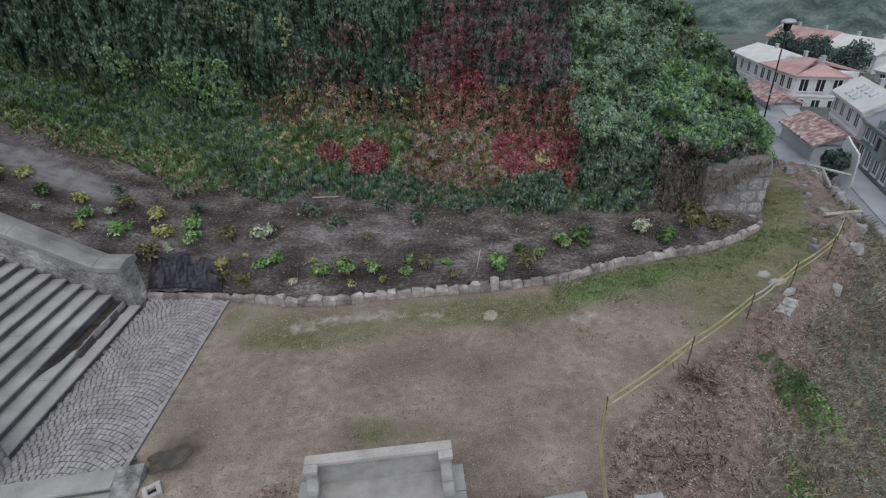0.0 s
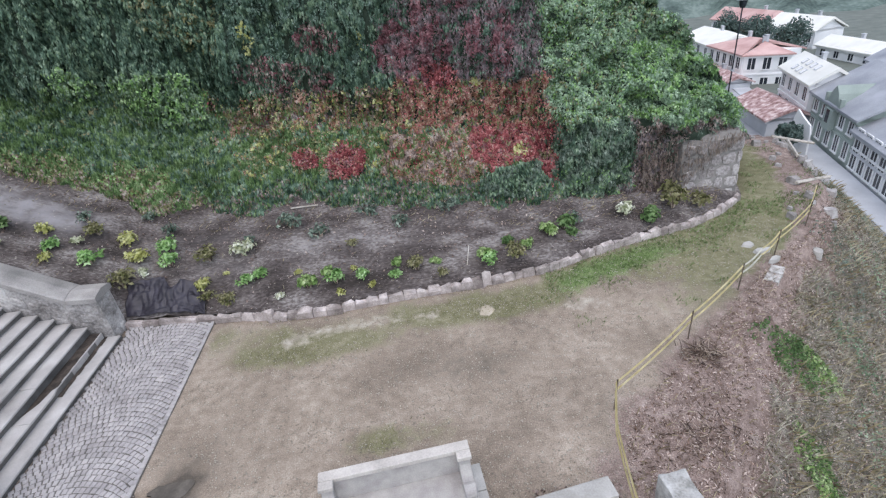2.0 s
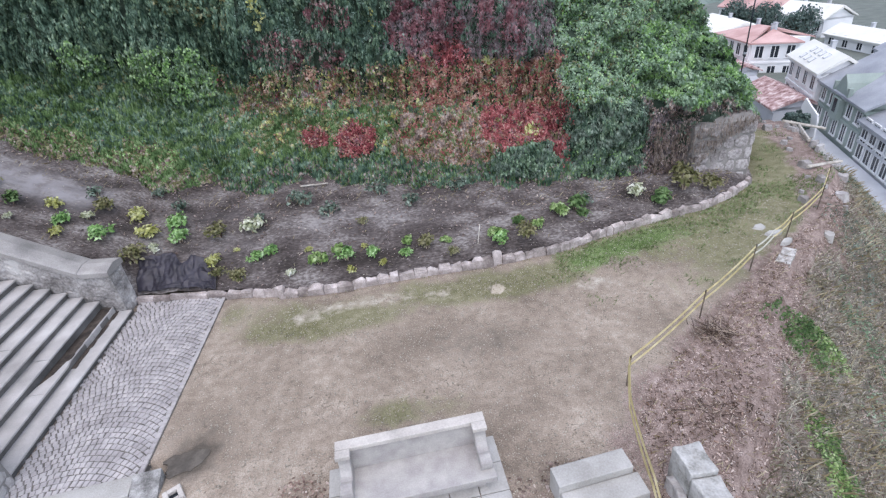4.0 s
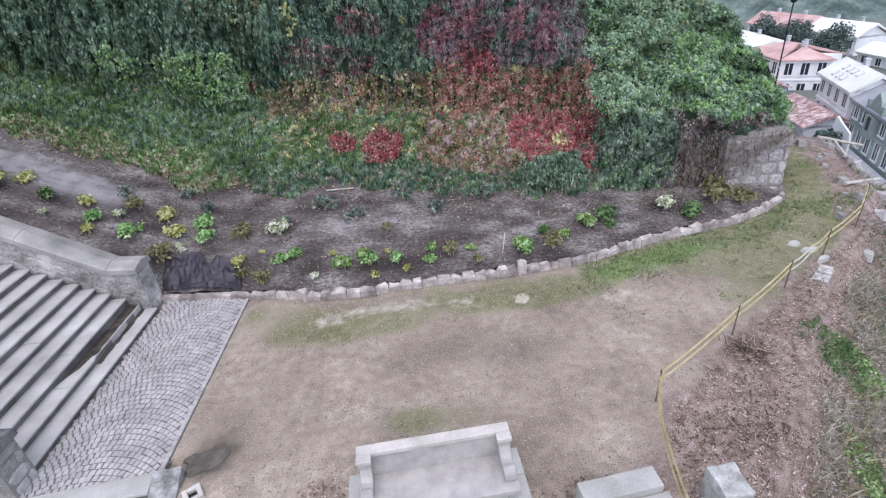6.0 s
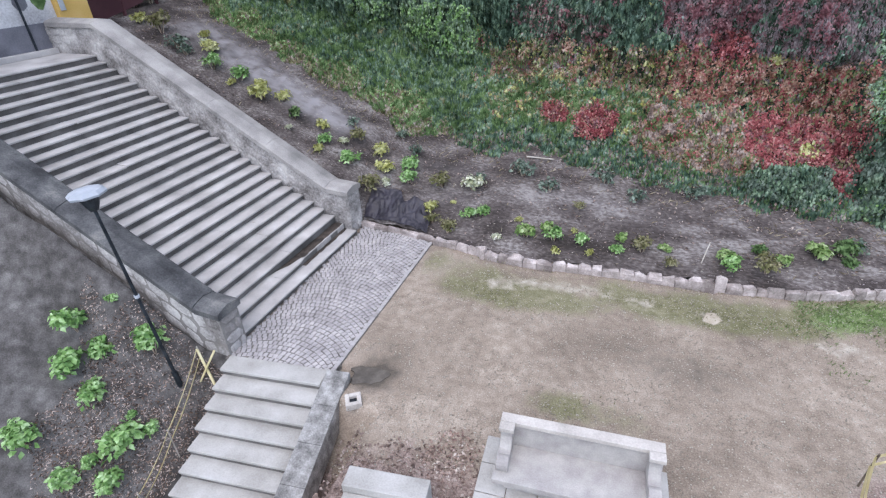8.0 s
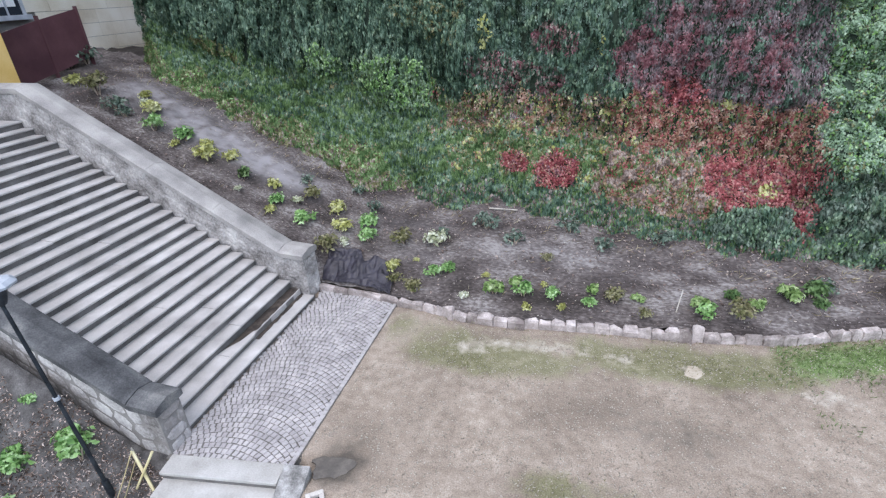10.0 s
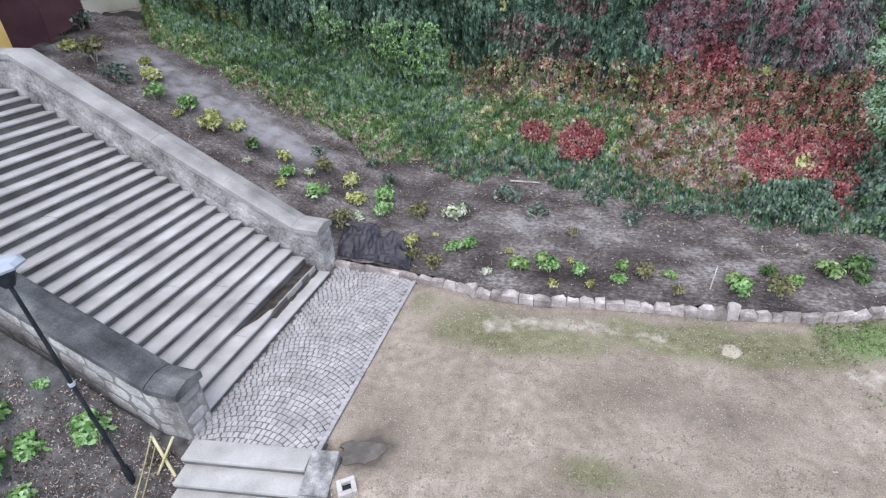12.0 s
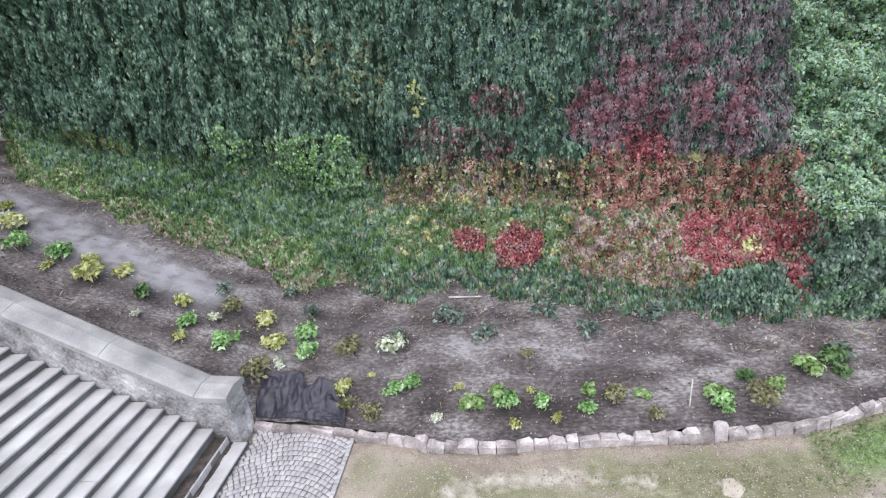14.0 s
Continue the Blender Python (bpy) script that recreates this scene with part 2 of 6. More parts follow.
def ground_material():
    """Gravel that passes into worn grass, leaf litter, soil and town ground by the sheet's own weights."""
    m = bpy.data.materials.new("hillside_ground")
    m.use_nodes = True
    nt = m.node_tree
    n, l = nt.nodes, nt.links
    b = n["Principled BSDF"]
    b.inputs["Roughness"].default_value = 0.95
    b.inputs["Specular IOR Level"].default_value = 0.2
    geo = n.new("ShaderNodeNewGeometry")

    def noise_of(scale, detail):
        t = n.new("ShaderNodeTexNoise")
        t.inputs["Scale"].default_value = scale
        t.inputs["Detail"].default_value = detail
        l.new(geo.outputs["Position"], t.inputs["Vector"])
        return t.outputs[0]

    big, mid, fine = noise_of(0.55, 6), noise_of(5.0, 6), noise_of(46.0, 3)

    def tone(cols, k_big, k_mid, k_fine):
        last = None
        for src, k in ((big, k_big), (mid, k_mid), (fine, k_fine)):
            a = n.new("ShaderNodeMath")
            a.operation = "MULTIPLY_ADD"
            l.new(src, a.inputs[0])
            a.inputs[1].default_value = k
            if last is None:
                a.inputs[2].default_value = 0.5 - 0.5 * (k_big + k_mid + k_fine)
            else:
                l.new(last, a.inputs[2])
            last = a.outputs[0]
        r = n.new("ShaderNodeValToRGB")
        el = r.color_ramp.elements
        while len(el) < len(cols):
            el.new(0.5)
        for i, c in enumerate(cols):
            el[i].position = 0.2 + 0.6 * i / (len(cols) - 1)
            el[i].color = srgb(c)
        l.new(last, r.inputs[0])
        return r.outputs[0]

    out = tone(GROUND["gravel"], 0.8, 0.6, 0.75)
    for key, cols, ks in (("w_grass", GROUND["grass"], (0.4, 0.7, 0.8)), ("w_litter", GROUND["litter"], (0.4, 0.8, 0.9)), ("w_slope", GROUND["slope"], (0.5, 0.9, 0.8)), ("w_soil", GROUND["soil"], (0.5, 0.9, 0.5)),
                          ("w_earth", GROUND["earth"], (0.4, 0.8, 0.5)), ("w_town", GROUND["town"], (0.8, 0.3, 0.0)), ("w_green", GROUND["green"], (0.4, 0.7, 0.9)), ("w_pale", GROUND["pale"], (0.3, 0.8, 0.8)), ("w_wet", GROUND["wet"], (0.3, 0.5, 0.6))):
        at = n.new("ShaderNodeAttribute")
        at.attribute_name = key
        add = n.new("ShaderNodeMath")
        add.operation = "MULTIPLY_ADD"
        l.new(mid, add.inputs[0])
        add.inputs[1].default_value = 0.9
        l.new(at.outputs["Fac"], add.inputs[2])
        mr = n.new("ShaderNodeMapRange")
        mr.inputs["From Min"].default_value = 0.75
        mr.inputs["From Max"].default_value = 1.15
        l.new(add.outputs[0], mr.inputs["Value"])
        mx = n.new("ShaderNodeMix")
        mx.data_type = "RGBA"
        l.new(mr.outputs[0], mx.inputs["Factor"])
        l.new(out, mx.inputs["A"])
        l.new(tone(cols, *ks), mx.inputs["B"])
        out = mx.outputs["Result"]
    l.new(out, b.inputs["Base Color"])
    bp = n.new("ShaderNodeBump")
    bp.inputs["Strength"].default_value = 0.5
    bp.inputs["Distance"].default_value = 0.02
    l.new(fine, bp.inputs["Height"])
    l.new(bp.outputs[0], b.inputs["Normal"])
    return m


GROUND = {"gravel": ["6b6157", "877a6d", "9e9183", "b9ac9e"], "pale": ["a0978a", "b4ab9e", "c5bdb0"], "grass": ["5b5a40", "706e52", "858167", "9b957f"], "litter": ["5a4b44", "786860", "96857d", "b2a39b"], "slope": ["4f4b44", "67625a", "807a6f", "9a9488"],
          "green": ["475a30", "5c7041", "758757", "909d72"], "soil": ["3c3a39", "524f4d", "696664", "83807d"], "earth": ["2c2825", "3b3632", "4a443f"], "town": ["5f655e", "6f746d", "80847d"], "wet": ["48423c", "5a534b", "6d665c"]}
M["ground"] = ground_material()
gm = bpy.data.materials.new("window_glass")
gm.use_nodes = True
gb = gm.node_tree.nodes["Principled BSDF"]
gb.inputs["Base Color"].default_value = (0.03, 0.035, 0.045, 1)
gb.inputs["Roughness"].default_value = 0.12
M["glass"] = gm


# ---- builders ----
def link(name, bm, mat, parent=None, label="", smooth=False):
    me = bpy.data.meshes.new(name)
    bm.to_mesh(me)
    bm.free()
    me.materials.append(mat)
    if smooth:
        me.polygons.foreach_set("use_smooth", [True] * len(me.polygons))
    ob = new(name, me)
    if parent is not None:
        ob.parent = parent
    if label:
        ob["label"] = label
    return ob


def part(name, bm, mat, parent, label="", smooth=False):
    return link(name, bm, mat, parent, label, smooth)


def empty(name, m=None):
    ob = new(name)
    ob.empty_display_size = 0.2
    if m is not None:
        ob.matrix_world = m
    return ob


def box(bm, lo, hi, bevel=0.0, m=None):
    r = bmesh.ops.create_cube(bm, size=1.0)
    vs = r["verts"]
    c = [(a + b) / 2 for a, b in zip(lo, hi)]
    s = [b - a for a, b in zip(lo, hi)]
    for v in vs:
        v.co = Vector((v.co.x * s[0] + c[0], v.co.y * s[1] + c[1], v.co.z * s[2] + c[2]))
    if bevel:
        es = list({e for v in vs for e in v.link_edges})
        r2 = bmesh.ops.bevel(bm, geom=es, offset=bevel, segments=2, affect="EDGES", profile=0.6)
        vs = list({v for f in r2["faces"] for v in f.verts} | {v for v in vs if v.is_valid})
    if m is not None:
        bmesh.ops.transform(bm, matrix=m, verts=vs)
    return vs


def solid(bm, ring_a, ring_b):
    """Closed body between two equal rings of points."""
    a = [bm.verts.new(p) for p in ring_a]
    b = [bm.verts.new(p) for p in ring_b]
    n = len(a)
    fs = [bm.faces.new(a[::-1]), bm.faces.new(b)]
    for i in range(n):
        fs.append(bm.faces.new((a[i], a[(i + 1) % n], b[(i + 1) % n], b[i])))
    bmesh.ops.recalc_face_normals(bm, faces=fs)
    return a + b


def tube(bm, pts, radii, seg=8):
    rings = []
    for i, p in enumerate(pts):
        p = Vector(p)
        d = (Vector(pts[min(i + 1, len(pts) - 1)]) - Vector(pts[max(i - 1, 0)])).normalized()
        q = d.to_track_quat("Z", "Y")
        r = radii[i] if hasattr(radii, "__len__") else radii
        rings.append([bm.verts.new(p + q @ Vector((math.cos(k * math.tau / seg) * r, math.sin(k * math.tau / seg) * r, 0))) for k in range(seg)])
    for a, b in zip(rings, rings[1:]):
        for k in range(seg):
            bm.faces.new((a[k], a[(k + 1) % seg], b[(k + 1) % seg], b[k]))
    bm.faces.new(rings[0][::-1])
    bm.faces.new(rings[-1])


def mesh_from(name, verts, faces, mat, parent=None, smooth=False):
    me = bpy.data.meshes.new(name)
    verts = np.asarray(verts, dtype=np.float32)
    faces = np.asarray(faces, dtype=np.int32)
    k = faces.shape[1]
    me.vertices.add(len(verts))
    me.vertices.foreach_set("co", verts.ravel())
    me.loops.add(faces.size)
    me.loops.foreach_set("vertex_index", faces.ravel())
    me.polygons.add(len(faces))
    me.polygons.foreach_set("loop_start", np.arange(0, faces.size, k, dtype=np.int32))
    if smooth:
        me.polygons.foreach_set("use_smooth", np.ones(len(faces), dtype=bool))
    me.update(calc_edges=True)
    me.materials.append(mat)
    ob = new(name, me)
    if parent is not None:
        ob.parent = parent
    return ob


RNG = np.random.default_rng(7)


def unit(v):
    return v / np.maximum(np.linalg.norm(v, axis=-1, keepdims=True), 1e-9)


def leaf_arrays(pos, nrm, size, hang=0.5, spread=0.8, slim=0.6, rng=RNG):
    """Kite-shaped folded leaves at pos that face about nrm; hang pulls the tips downwards."""
    n = len(pos)
    nrm = unit(nrm + rng.normal(0, spread * 0.5, (n, 3)))
    tip = unit(rng.normal(0, 1, (n, 3)) * (1 - hang) + np.array([0, 0, -1.0]) * hang * 1.6)
    tip = unit(tip - nrm * (tip * nrm).sum(1, keepdims=True) * 0.85)
    side = unit(np.cross(nrm, tip))
    s = (size * rng.uniform(0.6, 1.35, n))[:, None] if np.isscalar(size) else (size * rng.uniform(0.7, 1.3, n))[:, None]
    w = s * slim * 0.5
    base = pos - tip * s * 0.45
    a = base
    b = base + tip * s * 0.42 + side * w + nrm * s * 0.12
    c = base + tip * s - nrm * s * 0.12
    d = base + tip * s * 0.42 - side * w + nrm * s * 0.12
    v = np.stack([a, b, c, d], 1).reshape(-1, 3)
    f = np.arange(n * 4).reshape(-1, 4)
    return v, f


def blade_arrays(pos, height, width, lean=0.5, rng=RNG):
    n = len(pos)
    az = rng.uniform(0, math.tau, n)
    d = np.stack([np.cos(az), np.sin(az), np.zeros(n)], 1)
    sd = np.stack([-np.sin(az), np.cos(az), np.zeros(n)], 1)
    h = (height * rng.uniform(0.5, 1.3, n))[:, None]
    up = np.array([0, 0, 1.0])
    v = np.stack([pos - sd * width, pos + sd * width, pos + d * h * lean * 0.4 + up * h * 0.6 + sd * width * 0.7, pos + d * h * lean + up * h], 1).reshape(-1, 3)
    return v, np.arange(n * 4).reshape(-1, 4)


def waves(x, y, seed, scale, octaves=4):
    """Smooth random field, about -1 to 1."""
    r = np.random.default_rng(seed)
    out, amp = 0.0, 1.0
    for o in range(octaves):
        for _ in range(4):
            a, p = r.uniform(0, math.tau), r.uniform(0, math.tau)
            k = (2 ** o) / scale * r.uniform(0.7, 1.3) * math.tau
            out = out + amp * 0.5 * np.sin((x * math.cos(a) + y * math.sin(a)) * k + p)
        amp *= 0.55
    return out / 1.8


# ---- plan of the place ----
RISE, TREAD, STEPS = 0.16, 0.288, 26
STAIR_L, STAIR_R = -4.05, 0.12
KERB_X = [-0.1, 1.0, 2.5, 3.5, 4.5, 6.6, 8.7, 10.0, 10.9, 12.2, 13.8, 14.8, 15.8]
KERB_Y = [0.62, 0.54, 0.32, 0.14, 0.08, 0.28, 0.42, 0.65, 1.0, 1.4, 1.75, 2.2, 2.9]
BASE_X = [-14.0, -9.0, -7.0, -4.6, -2.0, 0.2, 2.4, 4.0, 6.0, 9.0, 11.0, 13.0, 14.6, 15.9, 16.8, 18.0, 20.0, 24.0]
BASE_Y = [6.2, 5.4, 4.85, 4.5, 3.92, 3.72, 3.42, 3.3, 3.05, 2.65, 2.8, 3.0, 3.2, 3.5, 5.0, 8.0, 13.0, 22.0]
SKIRT_X = [-9.0, -6.4, -5.0, -3.7, -2.1, -0.2, 2.5, 6.0, 10.0]
SKIRT_S = [1.3, 1.84, 1.81, 2.1, 2.7, 3.0, 3.0, 2.4, 2.3]
EDGE_Y = [-40.0, -6.5, -5.6, -0.8, 0.9, 3.0, 4.5, 7.3, 8.6, 12.0, 40.0]
EDGE_X = [9.0, 10.3, 10.5, 14.5, 16.6, 18.3, 18.9, 19.6, 18.3, 15.5, 14.0]


def nose(x):
    """Height of the flight's nosing line at x."""
    return RISE + np.maximum(0.0, -np.asarray(x, dtype=float)) * RISE / TREAD


def kerb_y(x):
    return np.interp(x, KERB_X, KERB_Y)


def base_y(x):
    return np.interp(x, BASE_X, BASE_Y)


def bed_z(x, y):
    k = np.interp(x, [-8, -3, 2, 8, 14], [0.2, 0.25, 0.38, 0.36, 0.3])
    rise = np.interp(x, [-13, -10, -8, 0, 1.5], [3.95, 3.85, 3.6, 0.45, 0.0])
    rise = rise * np.maximum(np.clip((y - kerb_y(x)) / 1.0, 0, 1), np.clip((-0.1 - x) / 0.4, 0, 1))
    return 0.2 + k * (y - kerb_y(x)) + rise


def bank_z(x, y):
    return np.interp(x, [-9, -7.2, -0.9, -0.2, 0.2, 3], [4.3, 4.2, 0.42, -0.1, -0.4, -1.6]) + np.interp(y, [-30, -9, -5.5, -4.6], [-9.0, -2.2, -0.72, 0.0]) + 0.38 * np.clip((y + 5.5) / 0.6, 0, 1) * np.clip((-0.7 - x) / 0.8, 0, 1) + 0.16 * np.clip((y + 5.4) / 0.6, 0, 1) * np.clip((-0.2 - x) / 0.6, 0, 1)


def ivy_point(x, s):
    """The overgrown retaining wall: x along it, s metres up along its face. Returns position and normal."""
    x, s = np.asarray(x, dtype=float), np.asarray(s, dtype=float)
    yb = base_y(x)
    zb = np.where(x < 15.3, bed_z(x, yb), np.maximum(0.0, bed_z(15.3, base_y(15.3)) * (16.3 - x)))
    right = np.clip((x - 10.3) / 0.7, 0, 1)
    low = np.interp(x, [-9, -6, -2, 2, 6, 10], [0.7, 1.3, 2.0, 2.4, 2.4, 2.3])
    # left stretch: a leaning skirt of length low, then a steep face
    lean_a, lean_b = 0.62, 0.1
    ya = np.where(s < low, s * lean_a, low * lean_a + (s - low) * lean_b)
    za = np.where(s < low, s * 0.79, low * 0.79 + (s - low) * 0.99)
    # right stretch: a draped wall, then a bushy bank that falls away at its end
    wall = np.interp(x, [10.3, 13, 16, 17, 24], [2.0, 1.75, 1.5, 1.2, 1.0])
    yb2 = np.where(s < wall, s * 0.06, wall * 0.06 + (s - wall) * 0.68)
    zb2 = np.where(s < wall, s, wall + (s - wall) * 0.74)
    over = np.maximum(0, zb2 - np.interp(x, [10.3, 12.5, 14.0, 15.5, 17, 24], [9.0, 7.0, 4.6, 2.6, 1.6, 1.2]))
    zb2 = zb2 - over
    y = yb + ya * (1 - right) + yb2 * right
    z = zb + za * (1 - right) + zb2 * right
    bulge = 0.2 * waves(x, s * 1.2, 3, 2.6) + 0.1 * (1 - right) * np.clip((s - 1.0) / 1.5, 0, 1) * waves(x, s * 0.3, 5, 0.55, 2) - 1.2 * np.clip((-8.2 - x) / 0.8, 0, 1) ** 2 + 0.5 * right * waves(x, s, 4, 1.6) * np.clip((s - 0.5) / 1.5, 0, 1)
    y = y - bulge
    return np.stack([x, y, z], -1)


def ivy_normal(x, s):
    a = ivy_point(x + 0.05, s) - ivy_point(x - 0.05, s)
    b = ivy_point(x, s + 0.05) - ivy_point(x, s - 0.05)
    return unit(np.cross(a, b))


def ground_z(x, y):
    x, y = np.asarray(x, dtype=float), np.asarray(y, dtype=float)
    z = np.zeros_like(x)
    # hill behind the overgrown wall
    d = y - base_y(x)
    top = np.interp(x, [-60, 9, 13, 17, 26], [9.0, 9.0, 5.5, 0.4, -2.0])
    hill = np.where(x < 10.4, np.interp(d, [0, 0.6, 2.6, 3.2, 30, 120], [-0.6, -0.2, 1.6, 7.5, 14, 30]), np.interp(d, [0, 0.5, 1.2, 7, 60], [-0.6, -0.2, 1.0, 7.0, 16]))
    zb = np.where(x < 15.3, bed_z(x, base_y(x)), 0.0)
    hz = np.minimum(zb + hill, np.maximum(top, 0.0) + np.clip(d - 6, 0, 60) * 0.2)
    inside = (d > 0) & (x < 17.5) & (x > -8.4)
    bed = np.minimum(bed_z(x, y), bed_z(x, base_y(x))) - 0.3
    past = (x <= -8.4) & (y > 0.4)
    behind_kerb = (y > kerb_y(x) + 0.1) & (x < 15.6) & (x > -0.3)
    z = np.where(behind_kerb, np.where(y < kerb_y(x) + 0.6, -0.2, np.maximum(bed - 0.1, -0.1)), z)
    left = (x <= -0.45) & (y > 0.7)
    z = np.where(left, bed - 0.15, z)
    z = np.where(past, np.minimum(bed_z(x, np.minimum(y, 6.0)), 5.3) - 0.15, z)
    z = np.where(inside, hz, z)
    # under the stairs, and the bank beside them
    under = (x < -0.3) & (y <= 0.7) & (y > -4.6)
    z = np.where(under, np.minimum(nose(x) - 0.5, 4.0), z)
    bank = (y <= -4.6) & (x < 0.15)
    z = np.where(bank, bank_z(x, y), z)
    low_stair = ((x >= 0.0) & (x < 2.5) & (y < -4.5 + 0.14 * x)) | ((x >= 2.5) & (x < 3.1) & (y < -4.9))
    z = np.where(low_stair, -0.5 + np.minimum(0, y + 4.6) * 0.6, z)
    # slope beyond the terrace's edges
    xe = np.interp(y, EDGE_Y, EDGE_X)
    out = np.maximum(0, x - xe)
    z = np.where(out > 0, np.minimum(z, -0.15 - out * np.interp(out, [0, 2, 10], [0.62, 0.85, 0.85])), z)
    front = np.maximum(0, -6.7 - y)
    z = np.where((front > 0) & (x >= 3.1), np.minimum(z, -front * 0.8), z)
    z = np.where(~inside | (x > 12), np.maximum(z, -15.5), z)
    return z


# ---- ground: one sheet to the horizon ----
def build_ground():
    fine_x = np.arange(-16, 26.01, 0.25)
    fine_y = np.arange(-16, 16.01, 0.25)
    far = np.array([1.5, 4, 8, 14, 22, 32, 46, 65, 90, 130, 200, 320, 520, 900, 1600])
    xs = np.concatenate([fine_x[0] - far[::-1], fine_x, fine_x[-1] + far])
    ys = np.concatenate([fine_y[0] - far[::-1], fine_y, fine_y[-1] + far])
    X, Y = np.meshgrid(xs, ys, indexing="ij")
    Z = ground_z(X, Y)
    flat = (np.abs(Z) < 0.01)
    rough = 0.09 * waves(X, Y, 11, 1.7, 3)
    Z = Z + np.where(flat, 0.008 * waves(X, Y, 12, 1.2, 3), rough * np.clip(np.abs(Z) * 3, 0, 1))
    nx, ny = X.shape
    verts = np.stack([X, Y, Z], -1).reshape(-1, 3)
    i = np.arange(nx - 1)[:, None] * ny + np.arange(ny - 1)[None, :]
    faces = np.stack([i, i + ny, i + ny + 1, i + 1], -1).reshape(-1, 4)
    ob = mesh_from("ground", verts, faces, M["ground"], smooth=True)
    x, y, z = verts[:, 0], verts[:, 1], verts[:, 2]
    fence = np.interp(y, [-8, -5.8, -3.9, -0.3, 0.7, 4, 9], [9.1, 9.3, 9.85, 14.5, 16.0, 17.9, 19.0])
    wob = 0.3 * waves(x, y, 21, 1.5, 3)
    soft = lambda d, w: np.clip(0.5 + d / w, 0, 1)
    grass = soft(x + wob * 2 - 12.0 - np.clip(-y, 0, 3) * 0.5, 3.5) * (z > -0.5)
    moss = np.exp(-((x - 4.2) / 1.4) ** 2 - ((y + 1.15) / 0.38) ** 2) + 0.8 * np.exp(-((x - 6.1) / 1.1) ** 2 - ((y + 3.65) / 0.3) ** 2) + np.exp(-((x - 8.1) / 1.7) ** 2 - ((y + 0.45) / 0.45) ** 2) + 0.55 * np.exp(-((y - kerb_y(x) + 0.75) / 0.6) ** 2) * (x > 2.2) * (x < 9.8) + np.exp(-((y - kerb_y(x) + 0.5) / 0.5) ** 2) * (x > 9.7) * (x < 15)
    moss = np.clip(moss * (1.0 + 1.5 * wob), 0, 0.9)
    weights = {"w_grass": np.maximum(grass, moss), "w_litter": np.maximum(soft(x - fence + 0.2 + wob, 0.7), soft(-5.4 - y + wob, 0.8) * (x > 2.2)),
               "w_slope": soft(x - np.interp(y, EDGE_Y, EDGE_X) - 0.7 + 2 * wob, 1.2) * 0.95 * (z > -12),
               "w_soil": ((x < 0.2) & (y < -4.4)) * 1.0, "w_earth": ((z > 0.3) & (y > 0)) * 1.0, "w_town": soft(-9 - z, 2.0),
               "w_green": np.clip(0.85 * np.exp(-((y - (kerb_y(x) - 0.65)) / 0.5) ** 2) * np.clip((x - 9.6) * 2, 0, 1) * np.clip((14.2 - x) * 0.5, 0, 1) + 0.15 * wob, 0, 0.85),
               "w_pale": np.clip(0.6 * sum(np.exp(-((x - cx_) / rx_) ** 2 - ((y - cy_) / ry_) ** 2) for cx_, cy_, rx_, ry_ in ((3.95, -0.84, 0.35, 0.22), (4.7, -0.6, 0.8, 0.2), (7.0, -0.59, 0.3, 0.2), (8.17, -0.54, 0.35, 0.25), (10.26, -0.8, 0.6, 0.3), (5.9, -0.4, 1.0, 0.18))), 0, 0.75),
               "w_wet": np.clip(0.42 * np.exp(-((x - 2.9) / 0.9) ** 2 - ((y + 3.6) / 1.0) ** 2) + 0.38 * np.exp(-((x - 8.1) / 1.3) ** 2 - ((y + 2.3) / 0.7) ** 2) + 0.8 * np.exp(-((x - 2.76) / 0.34) ** 2 - ((y + 4.12) / 0.3) ** 2) + 0.3 * np.exp(-((x - 6.4) / 1.6) ** 2 - ((y + 1.9) / 0.8) ** 2), 0, 1)}
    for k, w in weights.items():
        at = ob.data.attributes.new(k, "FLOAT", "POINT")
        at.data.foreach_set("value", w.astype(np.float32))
    tagged(ob, "gravel terrace on a hillside with leaf-strewn slopes", "ground", kind="structure")


build_ground()


# ---- planting bed ----
DUSTY = ((-7.0, 3.8, 0.9, 0.6), (-5.6, 3.5, 1.0, 0.6), (-4.2, 3.2, 1.0, 0.5), (-2.9, 2.95, 0.9, 0.45), (-1.8, 2.8, 0.7, 0.4), (1.5, 2.6, 1.0, 0.2), (5.2, 1.9, 1.6, 0.35), (2.0, 1.6, 0.8, 0.3))


def dust_at(x, y):
    """How much pale dust lies on the soil."""
    return sum(np.exp(-((x - a) / c) ** 2 - ((y - b) / d) ** 2) * (1.45 if a < 0 else 0.25) for a, b, c, d in DUSTY)


def bed_surface(x, y):
    """Height of the soil with its hollows and the long wrinkles of the cloth under it."""
    z = bed_z(x, y)
    z = np.where(x < -0.3, np.minimum(z, nose(x) + 0.42 + (y - 0.66) * 0.3), z)
    z = z + 0.05 * waves(x, y, 31, 1.6, 4) + 0.022 * np.abs(waves(x * 0.3 + 0.15 * np.sin(y * 5), y * 1.5, 33, 0.45, 3)) + 0.014 * waves(x, y, 32, 0.4, 3)
    return z - 0.1 * np.clip(1 - (y - kerb_y(x)) / 0.4, 0, 1) * (x > -0.1)


